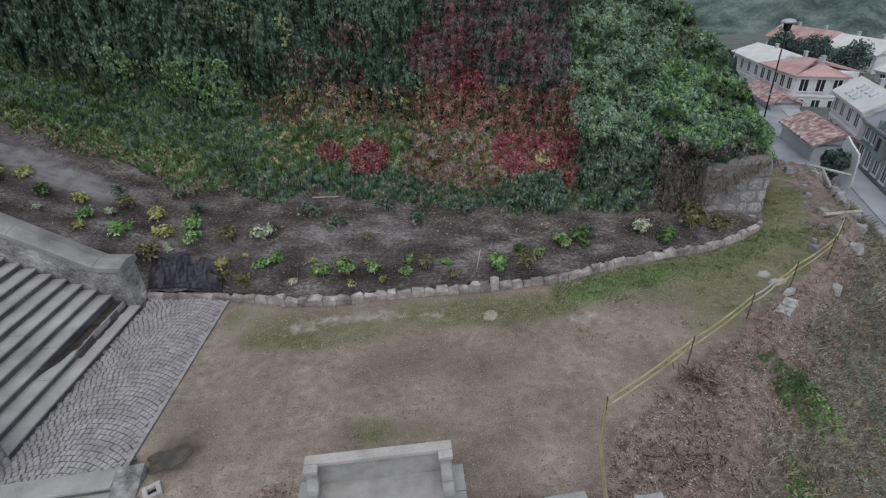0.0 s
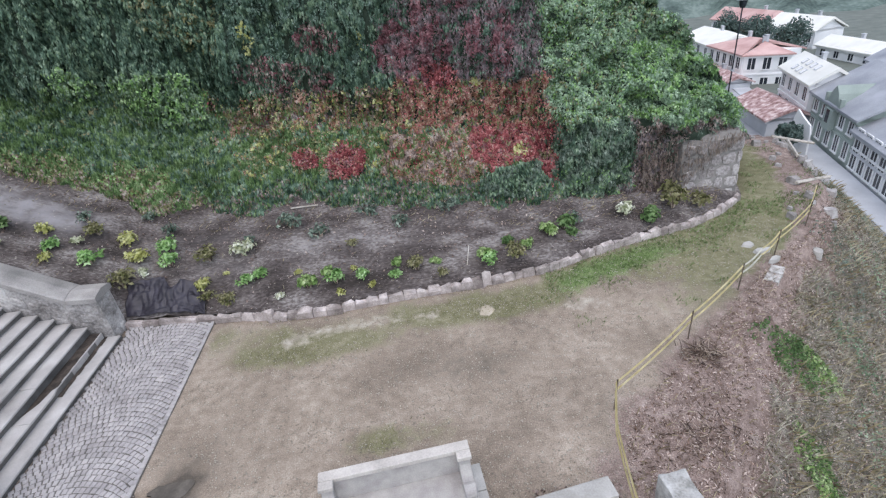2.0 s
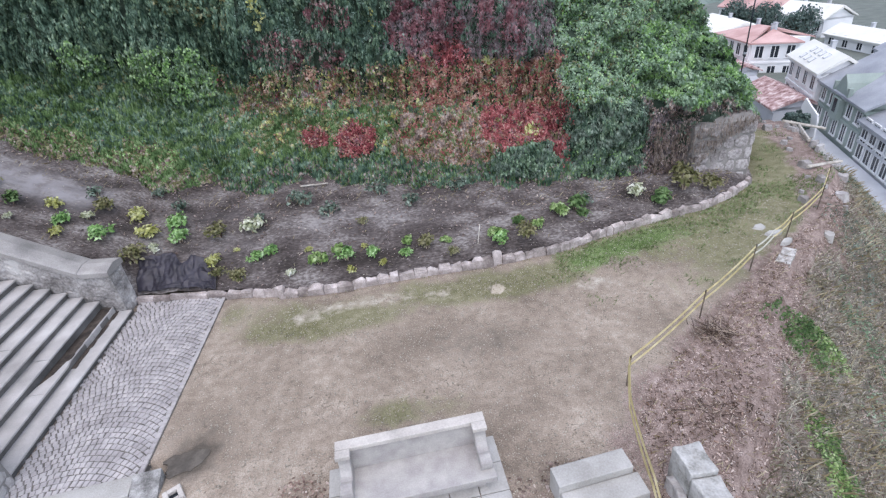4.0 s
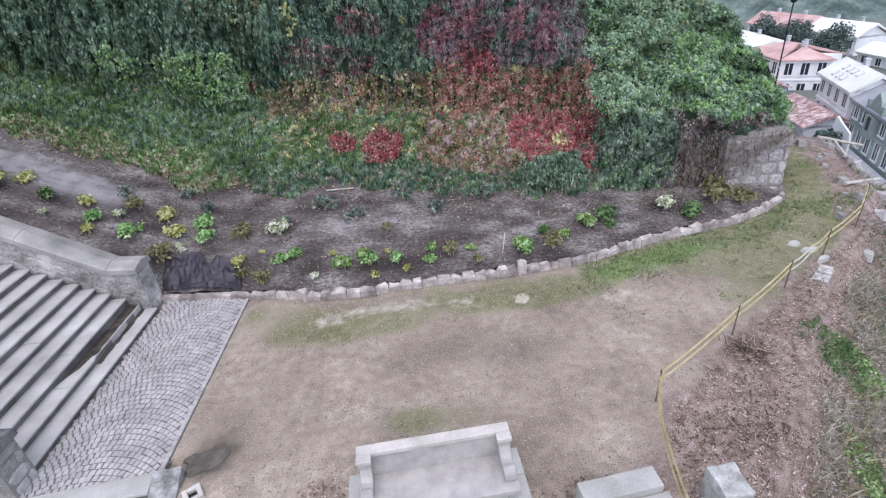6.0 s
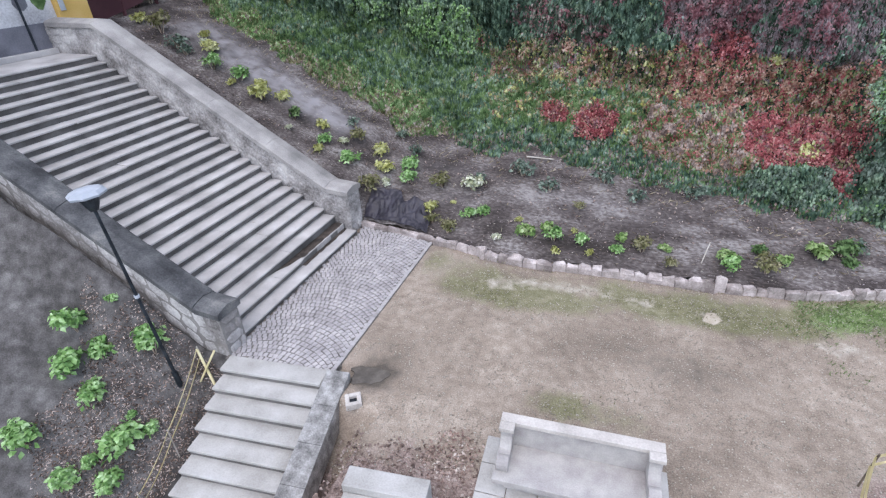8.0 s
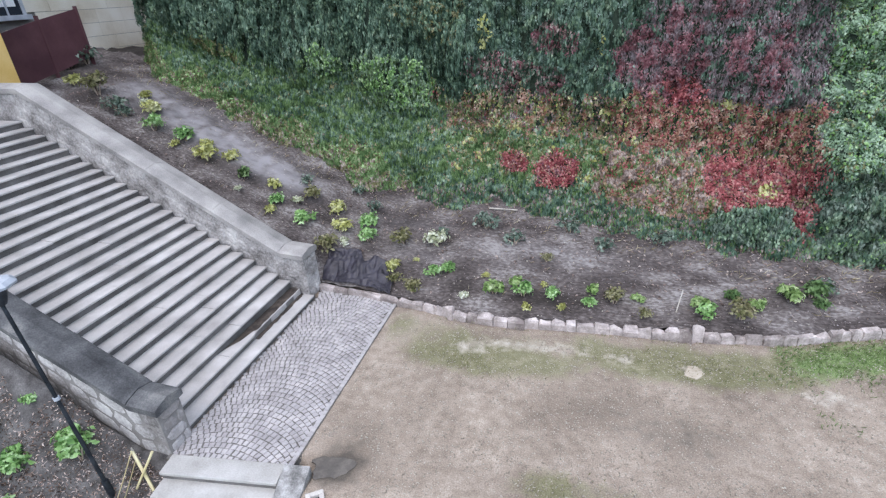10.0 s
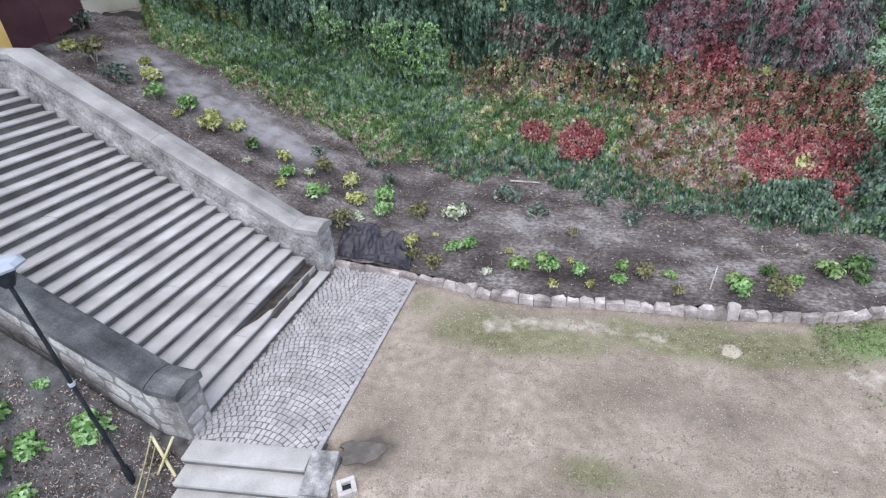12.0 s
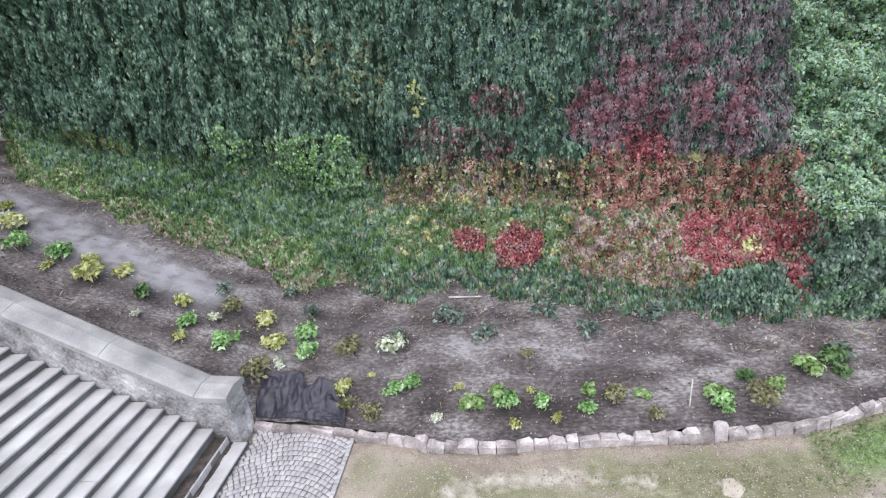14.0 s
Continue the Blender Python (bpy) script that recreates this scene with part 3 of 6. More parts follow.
def build_bed():
    xs = np.arange(-13.0, 15.91, 0.08)
    vs = np.linspace(0, 1, 90)
    X, V = np.meshgrid(xs, vs, indexing="ij")
    y0 = np.where(X < -0.1, 0.66, kerb_y(X) + 0.06)
    y1 = base_y(X) + 0.5
    Y = y0 + (y1 - y0) * V
    Z = bed_surface(X, Y)
    nx, nv = X.shape
    i = np.arange(nx - 1)[:, None] * nv + np.arange(nv - 1)[None, :]
    faces = np.stack([i, i + nv, i + nv + 1, i + 1], -1).reshape(-1, 4)
    ob = mesh_from("flower_bed", np.stack([X, Y, Z], -1).reshape(-1, 3), faces, M["soil"], smooth=True)
    w = dust_at(X, Y) * (0.85 + 0.5 * waves(X, Y, 34, 0.5, 3))
    at = ob.data.attributes.new("w_dust", "FLOAT", "POINT")
    at.data.foreach_set("value", np.clip(w, 0, 1.6).astype(np.float32).ravel())
    tagged(ob, "sloping bed of dusty grey-brown soil above the terrace", "flower bed", kind="structure")


build_bed()


def soil_z(x, y):
    return float(bed_surface(np.float64(x), np.float64(y)))


# ---- upper stairs ----
def build_stairs():
    root = tagged(empty("stairs_1"), "long flight of worn pale stone steps", "stairs", kind="structure")
    # body behind the treads: its faces are the risers, coloured darker for shade
    bm = bmesh.new()
    pts = [(0.02, -0.2)]
    for k in range(1, STEPS + 1):
        x = -(k - 1) * TREAD - 0.03
        pts += [(x, (k - 1) * RISE - 0.04), (x, k * RISE - 0.04)]
    pts += [(-10.4, STEPS * RISE - 0.07), (-10.4, 3.2), (-7.0, 3.2), (-0.6, -0.6), (0.02, -0.6)]
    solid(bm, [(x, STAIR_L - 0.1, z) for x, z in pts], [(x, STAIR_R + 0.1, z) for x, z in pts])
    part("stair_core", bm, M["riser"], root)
    rng = random.Random(3)
    for k in range(1, STEPS + 1):
        x1 = -(k - 1) * TREAD
        x0 = x1 - TREAD - 0.05
        cuts = [STAIR_L, STAIR_R]
        if k not in (1, 2):
            c = rng.uniform(STAIR_L + 1.2, STAIR_R - 1.2)
            cuts = [STAIR_L, c, STAIR_R]
        if k == 2:
            cuts = [STAIR_L, -2.5]
        for a, b in zip(cuts, cuts[1:]):
            bm = bmesh.new()
            dz = rng.uniform(-0.006, 0.006)
            dx = rng.uniform(-0.008, 0.008)
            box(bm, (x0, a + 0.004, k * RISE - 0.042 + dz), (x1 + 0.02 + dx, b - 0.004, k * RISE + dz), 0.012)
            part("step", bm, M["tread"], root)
    bm = bmesh.new()
    box(bm, (-10.3, STAIR_L - 0.5, STEPS * RISE - 0.09), (-STEPS * TREAD - 0.06, STAIR_R + 0.1, STEPS * RISE - 0.004), 0.01)
    part("landing", bm, M["tread"], root)
    bm = bmesh.new()
    box(bm, (-9.4, STAIR_L - 0.5, STEPS * RISE - 0.002), (-8.62, 0.14, STEPS * RISE + 0.13), 0.012)
    part("threshold_step", bm, M["tread"], root)
    # second step: a tapering remnant of the tread, then the rough earth core
    bm = bmesh.new()
    z1 = 2 * RISE
    ring = [(-TREAD + 0.02, -2.496), (-TREAD + 0.02, -1.8), (-TREAD - 0.03, -1.62), (-TREAD - 0.08, -1.66), (-TREAD - 0.13, -2.0), (-2 * TREAD + 0.02, -2.3), (-2 * TREAD - 0.02, -2.496)]
    solid(bm, [(x, y, z1 - 0.042) for x, y in ring], [(x, y, z1 - 0.003) for x, y in ring])
    part("step_remnant", bm, M["tread"], root)
    bm = bmesh.new()
    for i in range(12):
        y = 0.08 - i * 0.15
        box(bm, (-TREAD - 0.055 + rng.uniform(-0.01, 0.01), y - 0.146, RISE), (-TREAD - 0.03 + rng.uniform(-0.008, 0.008), y, z1 - rng.uniform(0.012, 0.028)), 0.006)
    part("broken_riser", bm, M["tread"], root, "thin broken edge of the old riser stone")
    bm = bmesh.new()
    for i in range(27):
        y = 0.1 - i * 0.1
        box(bm, (-2 * TREAD - 0.02, y - 0.105, RISE), (-TREAD - 0.06 - rng.uniform(0, 0.012), y, z1 - rng.uniform(0.03, 0.037)), 0.01)
        # darkness of the gap before the ridge, put on as a core-coloured strip
        if y > -1.7:
            box(bm, (-TREAD - 0.03, y - 0.105, RISE - 0.01), (-TREAD + rng.uniform(0.03, 0.06), y, RISE + rng.uniform(0.006, 0.02)), 0.005)
    part("broken_step", bm, M["core"], root, "broken step with its dark earth core exposed")


build_stairs()


def cap_run(root, pts, y0, y1, mat, thick=0.14, crown=0.05, seed=1, length=1.3):
    """Coping slabs along a line of (x, z) from y0 to y1, crowned in the middle."""
    rng = random.Random(seed)
    for (xa, za), (xb, zb) in zip(pts, pts[1:]):
        n = max(1, round(math.hypot(xb - xa, zb - za) / length))
        for i in range(n):
            p, q = i / n, (i + 1) / n
            g = 0.004
            a = Vector((xa + (xb - xa) * p, 0, za + (zb - za) * p))
            b = Vector((xa + (xb - xa) * q, 0, za + (zb - za) * q))
            d = (b - a).normalized() * g
            a, b = a + d, b - d
            jz = rng.uniform(-0.008, 0.008)
            ym = (y0 + y1) / 2
            sec = [(y0, -thick), (y1, -thick), (y1 + 0.0, -0.03), (y1 - 0.05, 0.0), (ym, crown), (y0 + 0.05, 0.0), (y0, -0.03)]
            bm = bmesh.new()
            solid(bm, [(a.x, y, a.z + h + jz) for y, h in sec], [(b.x, y, b.z + h + jz) for y, h in sec])
            part("coping_slab", bm, mat, root)


def rubble_face(root, xa, xb, y, out, lo, hi, seed, size=0.3, turn=None, mat=None, relief=1.0):
    """Rough stones laid along x on the plane y, between heights lo(x) and hi(x), proud towards out."""
    rng = random.Random(seed)
    n_rows = max(1, round((hi((xa + xb) / 2) - lo((xa + xb) / 2)) / size))
    for r in range(n_rows):
        x = xa
        while x < xb - 0.08:
            w = min(rng.uniform(0.7, 1.5) * size, xb - x)
            if xb - x - w < 0.1:
                w = xb - x
            g = rng.uniform(0.008, 0.018)
            j = lambda: rng.uniform(-0.03, 0.03)
            cx, cv = x + w / 2, r + 0.5
            n = rng.choice((6, 7, 8))
            ring = []
            for k in range(n):
                t = k * math.tau / n + rng.uniform(-0.2, 0.2)
                e = rng.uniform(0.86, 1.12)
                u = cx + math.copysign(abs(math.cos(t)) ** 0.7, math.cos(t)) * (w / 2 - g) * e
                v = cv + math.copysign(abs(math.sin(t)) ** 0.7, math.sin(t)) * 0.47 * e
                u = min(max(u, xa), xb)
                ring.append((u, lo(u) + (hi(u) - lo(u)) * min(max(v, 0), n_rows) / n_rows))
            mx, mz = sum(q[0] for q in ring) / n, sum(q[1] for q in ring) / n
            proud = rng.uniform(0.008, 0.03) * relief
            bm = bmesh.new()
            rings = [[(u, y - out * 0.03, z) for u, z in ring], [(u, y + out * proud * 0.5, z) for u, z in ring],
                     [(mx + (u - mx) * 0.7, y + out * (proud + rng.uniform(0, 0.01) * relief), mz + (z - mz) * 0.7) for u, z in ring]]
            vs = [[bm.verts.new(p) for p in q] for q in rings]
            for p, q in zip(vs, vs[1:]):
                for i in range(n):
                    bm.faces.new((p[i], p[(i + 1) % n], q[(i + 1) % n], q[i]))
            bm.faces.new(vs[2])
            bmesh.ops.recalc_face_normals(bm, faces=bm.faces)
            st = part("stone", bm, mat or M["rubble"], root)
            if turn is not None:
                st.matrix_local = turn
            x += w


def build_stair_walls():
    top_x, top_z = -6.98, STEPS * RISE + 0.78
    w = tagged(empty("wall_1"), "rubble stair wall with a smooth sloping stone coping", "wall", kind="structure")
    line = [(-0.08, 1.2), (-0.72, 1.24), (top_x, top_z), (-8.74, top_z + 0.02)]
    bm = bmesh.new()
    ring = [(-0.12, -0.3), (-0.12, 1.08), (-0.72, 1.12), (top_x, top_z - 0.12), (-9.98, top_z - 0.12), (-9.98, 3.6), (-7.0, 3.4), (-1.0, -0.3)]
    solid(bm, [(x, 0.16, z) for x, z in ring], [(x, 0.68, z) for x, z in ring])
    part("wall_core", bm, M["patchy"], w)
    cap_run(w, line, 0.1, 0.74, M["coping"], seed=5, length=1.9)
    cz = lambda x: float(np.interp(-x, [0.12, 0.72, -top_x, 9.98], [1.06, 1.1, top_z - 0.14, top_z - 0.14]))
    lo = lambda x: float(min(nose(x) - 0.2, STEPS * RISE)) if x < -0.3 else -0.02
    rubble_face(w, -9.9, -0.14, 0.16, -1, lo, cz, 41, 0.27, mat=M["patchy"], relief=0.9)
    # end face of the pier
    rubble_face(w, 0.02, 0.5, 0.0, -1, lambda u: -0.02, lambda u: 1.05, 47, 0.24, pose(-0.12, 0.17, 0, 0, 0, 90), M["patchy"], 0.8)
    # wall on the open side
    v = tagged(empty("wall_2"), "low stair wall with dark weathered coping, pale render outside", "wall", kind="structure")
    line = [(0.12, 1.0), (-0.45, 1.02), (top_x, top_z - 0.05), (-9.95, top_z - 0.05)]
    ring = [(0.06, -0.9), (0.06, 0.88), (-0.45, 0.9), (top_x, top_z - 0.17), (-9.98, top_z - 0.17), (-9.98, 2.6), (-7.0, 2.4), (-1.0, -0.9)]
    bm = bmesh.new()
    solid(bm, [(x, STAIR_L - 0.48, z) for x, z in ring], [(x, STAIR_L - 0.02, z) for x, z in ring])
    part("wall_core", bm, M["mortar"], v)
    cap_run(v, line, STAIR_L - 0.52, STAIR_L + 0.03, M["coping_dark"], seed=8, length=1.5)
    hi = lambda x: float(np.interp(-x, [-0.06, 0.45, -top_x, 9.98], [0.86, 0.88, top_z - 0.2, top_z - 0.2]))
    lo2 = lambda x: hi(x) - 0.95
    rubble_face(v, -8.0, 0.05, STAIR_L - 0.48, -1, lo2, hi, 43, 0.31, mat=M["patchy"], relief=0.3)
    rubble_face(v, 0.02, 0.44, 0.0, -1, lambda u: -0.02, lambda u: 0.86, 48, 0.24, pose(0.06, STAIR_L - 0.47, 0, 0, 0, 90))


build_stair_walls()


# ---- lower stairs, turned a little against the upper flight ----
FRONT = pose(0.1, -4.60, 0, 0, 0, 8.5)


def build_lower_stairs():
    root = tagged(empty("stairs_2", FRONT), "short flight of clean pale stone steps leading down", "stairs", kind="structure")
    rng = random.Random(5)
    n, w, t, h = 12, 1.93, 0.3, 0.16
    # these risers take the shade-darkened step stone too
    bm = bmesh.new()
    pts = [(0.1, -0.01)]
    for k in range(n):
        pts += [(-k * t - t + 0.035, -k * h - 0.01), (-k * t - t + 0.035, -(k + 1) * h - 0.01)]
    pts += [(-n * t, -n * h - 0.5), (-1.0, -1.2), (0.1, -0.9)]
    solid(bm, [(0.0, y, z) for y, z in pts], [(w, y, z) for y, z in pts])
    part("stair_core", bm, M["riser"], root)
    for k in range(n):
        bm = bmesh.new()
        box(bm, (rng.uniform(-0.02, 0.01), -(k + 1) * t, -k * h - 0.012), (w, -k * t + 0.06, -k * h + rng.uniform(-0.004, 0.004) + 0.045), 0.012)
        part("step", bm, M["pale_stone"], root)
    # stepped cheek wall on the terrace side
    c = tagged(empty("wall_3", FRONT), "low sloping cheek wall of grey stone slabs", "wall", kind="structure")
    slope = -h / t
    for i in range(5):
        a, b = -0.02 - i * 0.62, -0.02 - (i + 1) * 0.62 + 0.008
        za, zb = 0.14 + (a + 0.02) * 0.5 * -slope, 0.14 + (b + 0.02) * 0.5 * -slope
        bm = bmesh.new()
        solid(bm, [(w + 0.03, a, za), (w + 0.44, a, za), (w + 0.44, a, za - 0.5), (w + 0.03, a, za - 0.9)],
              [(w + 0.03, b, zb), (w + 0.44, b, zb), (w + 0.44, b, zb - 0.5), (w + 0.03, b, zb - 1.2)])
        part("slab", bm, M["cheek"], c)


build_lower_stairs()


# ---- edging stones ----
def build_kerb():
    root = tagged(empty("kerb_edging"), "curving edging of upright rough pale stones", "edging", kind="structure")
    rng = random.Random(12)
    pts = [Vector((x, y, 0)) for x, y in zip(KERB_X, KERB_Y)]
    dense = []
    for a, b in zip(pts, pts[1:]):
        k = max(2, int((b - a).length / 0.05))
        dense += [a.lerp(b, i / k) for i in range(k)]
    dist, out = 0.0, []
    i = 0
    while i < len(dense) - 4:
        step = rng.choice([4, 5, 5, 6, 6, 7]) if dense[i].x > 2.2 else rng.choice([7, 8, 9])
        j = min(i + step, len(dense) - 1)
        out.append((dense[i], dense[j]))
        i = j
    for a, b in out:
        d = (b - a)
        ln = d.length
        if ln < 0.08:
            continue
        ang = math.atan2(d.y, d.x)
        h = rng.uniform(0.15, 0.22) if a.x > 2.2 else rng.uniform(0.14, 0.17)
        pointed = abs((a.x + b.x) / 2 - 8.45) < 0.14
        if pointed:
            h = 0.36
        tk = rng.uniform(0.1, 0.15)
        g = 0.003
        peak = rng.uniform(-0.3, 0.3)
        bm = bmesh.new()
        base = [(g, -tk / 2), (ln - g, -tk / 2), (ln - g, tk / 2), (g, tk / 2)]
        jj = lambda s: rng.uniform(-s, s)
        r0 = [(x, y, -0.08) for x, y in base]
        r1 = [(x + jj(0.008), y + jj(0.015), h * 0.78 + jj(0.035)) for x, y in base]
        cx = ln / 2 + peak * ln * 0.5
        top_w = 0.15 if pointed else rng.choice((0.9, 0.85, 0.8, 0.6, 0.4))
        r2 = [(cx + (x - cx) * top_w, y * 0.75, h + jj(0.045)) for x, y in base]
        vs = [[bm.verts.new(p) for p in r] for r in (r0, r1, r2)]
        for p, q in zip(vs, vs[1:]):
            for k in range(4):
                bm.faces.new((p[k], p[(k + 1) % 4], q[(k + 1) % 4], q[k]))
        bm.faces.new(vs[2])
        bm.faces.new(vs[0][::-1])
        s = part("stone", bm, M["kerb"], root)
        s.matrix_local = pose(a.x, a.y, 0, jj(4), jj(3), math.degrees(ang) + jj(2.5))


build_kerb()


# ---- overgrown wall: shade body, then leaves by kind ----
def build_ivy():
    xs = np.concatenate([np.arange(-9.0, 17.0, 0.15), np.arange(17.0, 24.1, 0.5)])
    ss = np.arange(-0.3, 9.6, 0.15)
    X, S = np.meshgrid(xs, ss, indexing="ij")
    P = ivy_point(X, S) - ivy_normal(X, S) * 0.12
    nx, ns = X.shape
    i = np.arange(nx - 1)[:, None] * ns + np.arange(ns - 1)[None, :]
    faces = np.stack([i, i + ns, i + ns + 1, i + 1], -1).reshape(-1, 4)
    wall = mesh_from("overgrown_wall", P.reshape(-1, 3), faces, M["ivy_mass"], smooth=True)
    tagged(wall, "high retaining wall wholly overgrown with ivy", "wall", kind="structure")
    n = 780000
    x = RNG.uniform(-9.1, 17.6, n)
    s = RNG.uniform(-0.15, 8.4, n)
    keep = RNG.uniform(0, 1, n) < np.interp(s, [0, 5, 8.4], [1.0, 0.9, 0.5])
    x, s = x[keep], s[keep]
    skirt = np.interp(x, SKIRT_X, SKIRT_S)
    # hanging strands on the steep face: leaves gather along swaying vertical lines
    face = (x < 10.6) & (s > skirt - 0.15 + 0.2 * waves(x, s, 50, 0.6, 2))
    line = np.round(x / 0.15)
    hang_x = line * 0.15 + 0.09 * np.sin(line * 12.9) + 0.07 * np.sin(s * 2.1 + line * 1.7) + RNG.normal(0, 0.028, len(x))
    x = np.where(face & (RNG.uniform(0, 1, len(x)) < 0.7), hang_x, x)
    wine_edge = np.interp(s, [3.2, 3.8, 4.5, 5.3, 6.3], [6.7, 6.3, 6.7, 7.0, 7.1])
    proud = np.where(face & (x < wine_edge), 0.15 * np.sin(line * 7.31 + np.floor(s * 1.1 + np.sin(line * 3.3)) * 2.4), 0.06 * waves(x, s, 49, 0.4, 2))
    left = x < 10.72 + 0.12 * waves(x, s, 54, 0.8, 3) + RNG.normal(0, 0.06, len(x))
    drape = np.interp(x, [10.8, 12, 13.5, 15, 18], [2.05, 1.95, 1.8, 1.7, 1.3])
    mound = np.where(~left, np.clip((s - drape) * 1.5, 0, 1) * 0.13 * waves(x, s, 48, 0.75, 3), 0.0)
    P, N = ivy_point(x, s), ivy_normal(x, s)
    P = P + N * (RNG.uniform(-0.1, 0.08, len(x)) + proud + mound)[:, None]
    f1, f2 = waves(x, s * 1.1, 51, 2.2, 3) + RNG.normal(0, 0.22, len(x)), waves(x, s, 52, 0.7, 3) + RNG.normal(0, 0.3, len(x))
    patch = 0.8 * waves(x, s, 57, 0.45, 4) + RNG.uniform(-0.5, 0.5, len(x))
    u = np.empty(len(x))
    u[np.argsort(patch)] = np.linspace(0, 1, len(x))
    kind = np.zeros(len(x), dtype=int)

    def spread(where, shares):
        """Deals the kinds named in shares out over the leaves picked by where, clump by clump."""
        low_u = 0.0
        for k, share in shares:
            kind[where & (u >= low_u) & (u < low_u + share)] = k
            low_u += share

    def blob(cx, cs, rx, rs, rough=0.35):
        return left & (((x - cx) / rx) ** 2 + ((s - cs) / rs) ** 2 + rough * f2 + 0.25 * RNG.normal(0, 0.5, len(x)) < 1.0)

    # steep face: dark hanging ivy with blue-green and olive stretches
    spread(left, [(0, 0.72), (1, 0.2), (12, 0.08)])
    spread(left & (f1 > 0.45), [(1, 0.6), (0, 0.4)])
    spread(left & (x > 2.6) & (s > 3.4), [(12, 0.45), (0, 0.4), (1, 0.15)])
    for cx, cs, rx, rs in ((0.9, 5.5, 0.6, 0.8), (2.0, 5.2, 0.5, 0.9)):
        spread(blob(cx, cs, rx, rs), [(8, 0.3), (1, 0.4), (0, 0.3)])
    # skirt of ground cover at the wall's foot
    low_part = left & (s < skirt + 0.25 * f1 + RNG.normal(0, 0.14, len(x)))
    spread(low_part, [(2, 0.58), (0, 0.26), (1, 0.12), (8, 0.04)])
    spread(low_part & (x < 0.5) & (s < 0.75 + 0.35 * f1), [(2, 0.5), (8, 0.3), (9, 0.14), (7, 0.06)])
    spread(left & (x > -4.5) & (x < 3) & (s < 0.32 + 0.2 * f2), [(2, 0.46), (7, 0.26), (8, 0.28)])
    spread(blob(-5.6, 1.75, 0.9, 0.2), [(8, 0.5), (3, 0.02), (2, 0.48)])
    bush = blob(0.6, 3.1, 1.1, 0.62) | blob(-1.7, 3.0, 0.42, 0.32)
    spread(bush, [(9, 0.35), (1, 0.4), (2, 0.25)])
    # autumn colours on the middle stretch
    spread(left & (x > 1.9 + 0.5 * f2) & (x < 7.4) & (s > 2.0 + 0.2 * f2) & (s < 3.15 + 0.3 * f1), [(6, 0.24), (3, 0.03), (8, 0.22), (2, 0.22), (7, 0.12), (4, 0.09), (11, 0.08)])
    spread(left & (x > 2.3 + 0.5 * f2) & (x < 7.0) & (s > 0.85 + 0.15 * f2) & (s < 2.0 + 0.25 * f1), [(2, 0.5), (8, 0.24), (1, 0.12), (6, 0.1), (3, 0.04)])
    spread(left & (x > 6.7 + 0.4 * f2) & (s > 1.9 + 0.3 * f2) & (s < 3.5 + 0.25 * f1), [(6, 0.42), (4, 0.3), (8, 0.14), (2, 0.08), (11, 0.06)])
    spread(left & (x > 6.2 + 0.3 * f2) & (x < 8.9) & (s > 0.4) & (s < 1.95 + 0.25 * f1), [(7, 0.3), (6, 0.26), (8, 0.18), (2, 0.16), (4, 0.1)])
    # bare purple-grey stems of the upper stretch
    upper = left & (x > wine_edge + 0.35 * f2 + RNG.normal(0, 0.2, len(x))) & (s > 3.4 + 0.2 * f1)
    spread(upper, [(11, 0.42), (5, 0.34), (12, 0.14), (0, 0.1)])
    for cx, cs, rx, rs in ((7.3, 4.1, 1.0, 0.7), (7.7, 4.85, 0.4, 0.45), (8.6, 5.35, 0.35, 0.35), (9.6, 4.3, 0.3, 0.8), (8.9, 4.4, 0.25, 0.5)):
        spread(blob(cx, cs, rx, rs, 0.6), [(13, 0.5), (5, 0.28), (11, 0.22)])
    for cx, cs, rx, rs in ((4.9, 4.4, 0.55, 0.38), (4.3, 3.4, 1.0, 0.4), (3.2, 3.7, 0.8, 0.3)):
        spread(blob(cx, cs, rx, rs, 0.6), [(13, 0.36), (7, 0.24), (0, 0.3), (11, 0.1)])
    spread(blob(7.9, 3.45, 0.6, 0.32, 0.5), [(4, 0.75), (13, 0.25)])
    crimson = left & (x > 8.55 + 0.25 * f2) & (s < 2.0 + 0.2 * f1) & (s > np.interp(x, [8.6, 9.0, 9.9, 10.3, 10.8], [1.2, 0.9, 1.0, 0.5, 0.45]) + 0.12 * f2)
    spread(crimson, [(4, 0.66), (6, 0.14), (13, 0.14), (8, 0.06)])
    clump = blob(4.15, 1.2, 0.36, 0.28, 0.25) | blob(5.2, 1.12, 0.54, 0.46, 0.25)
    spread(clump, [(4, 0.72), (6, 0.14), (13, 0.14)])
    dark_bush = left & (((x - 9.6) / 0.85) ** 2 + ((s - 0.55) / 0.42) ** 2 + 0.3 * f2 < 1.0)
    spread(dark_bush, [(14, 0.6), (1, 0.3), (0, 0.1)])
    for sel, out_by in ((clump, 0.24), (dark_bush, 0.26), (bush, 0.3)):
        P[sel] += N[sel] * (out_by * RNG.uniform(0, 1, sel.sum()))[:, None]
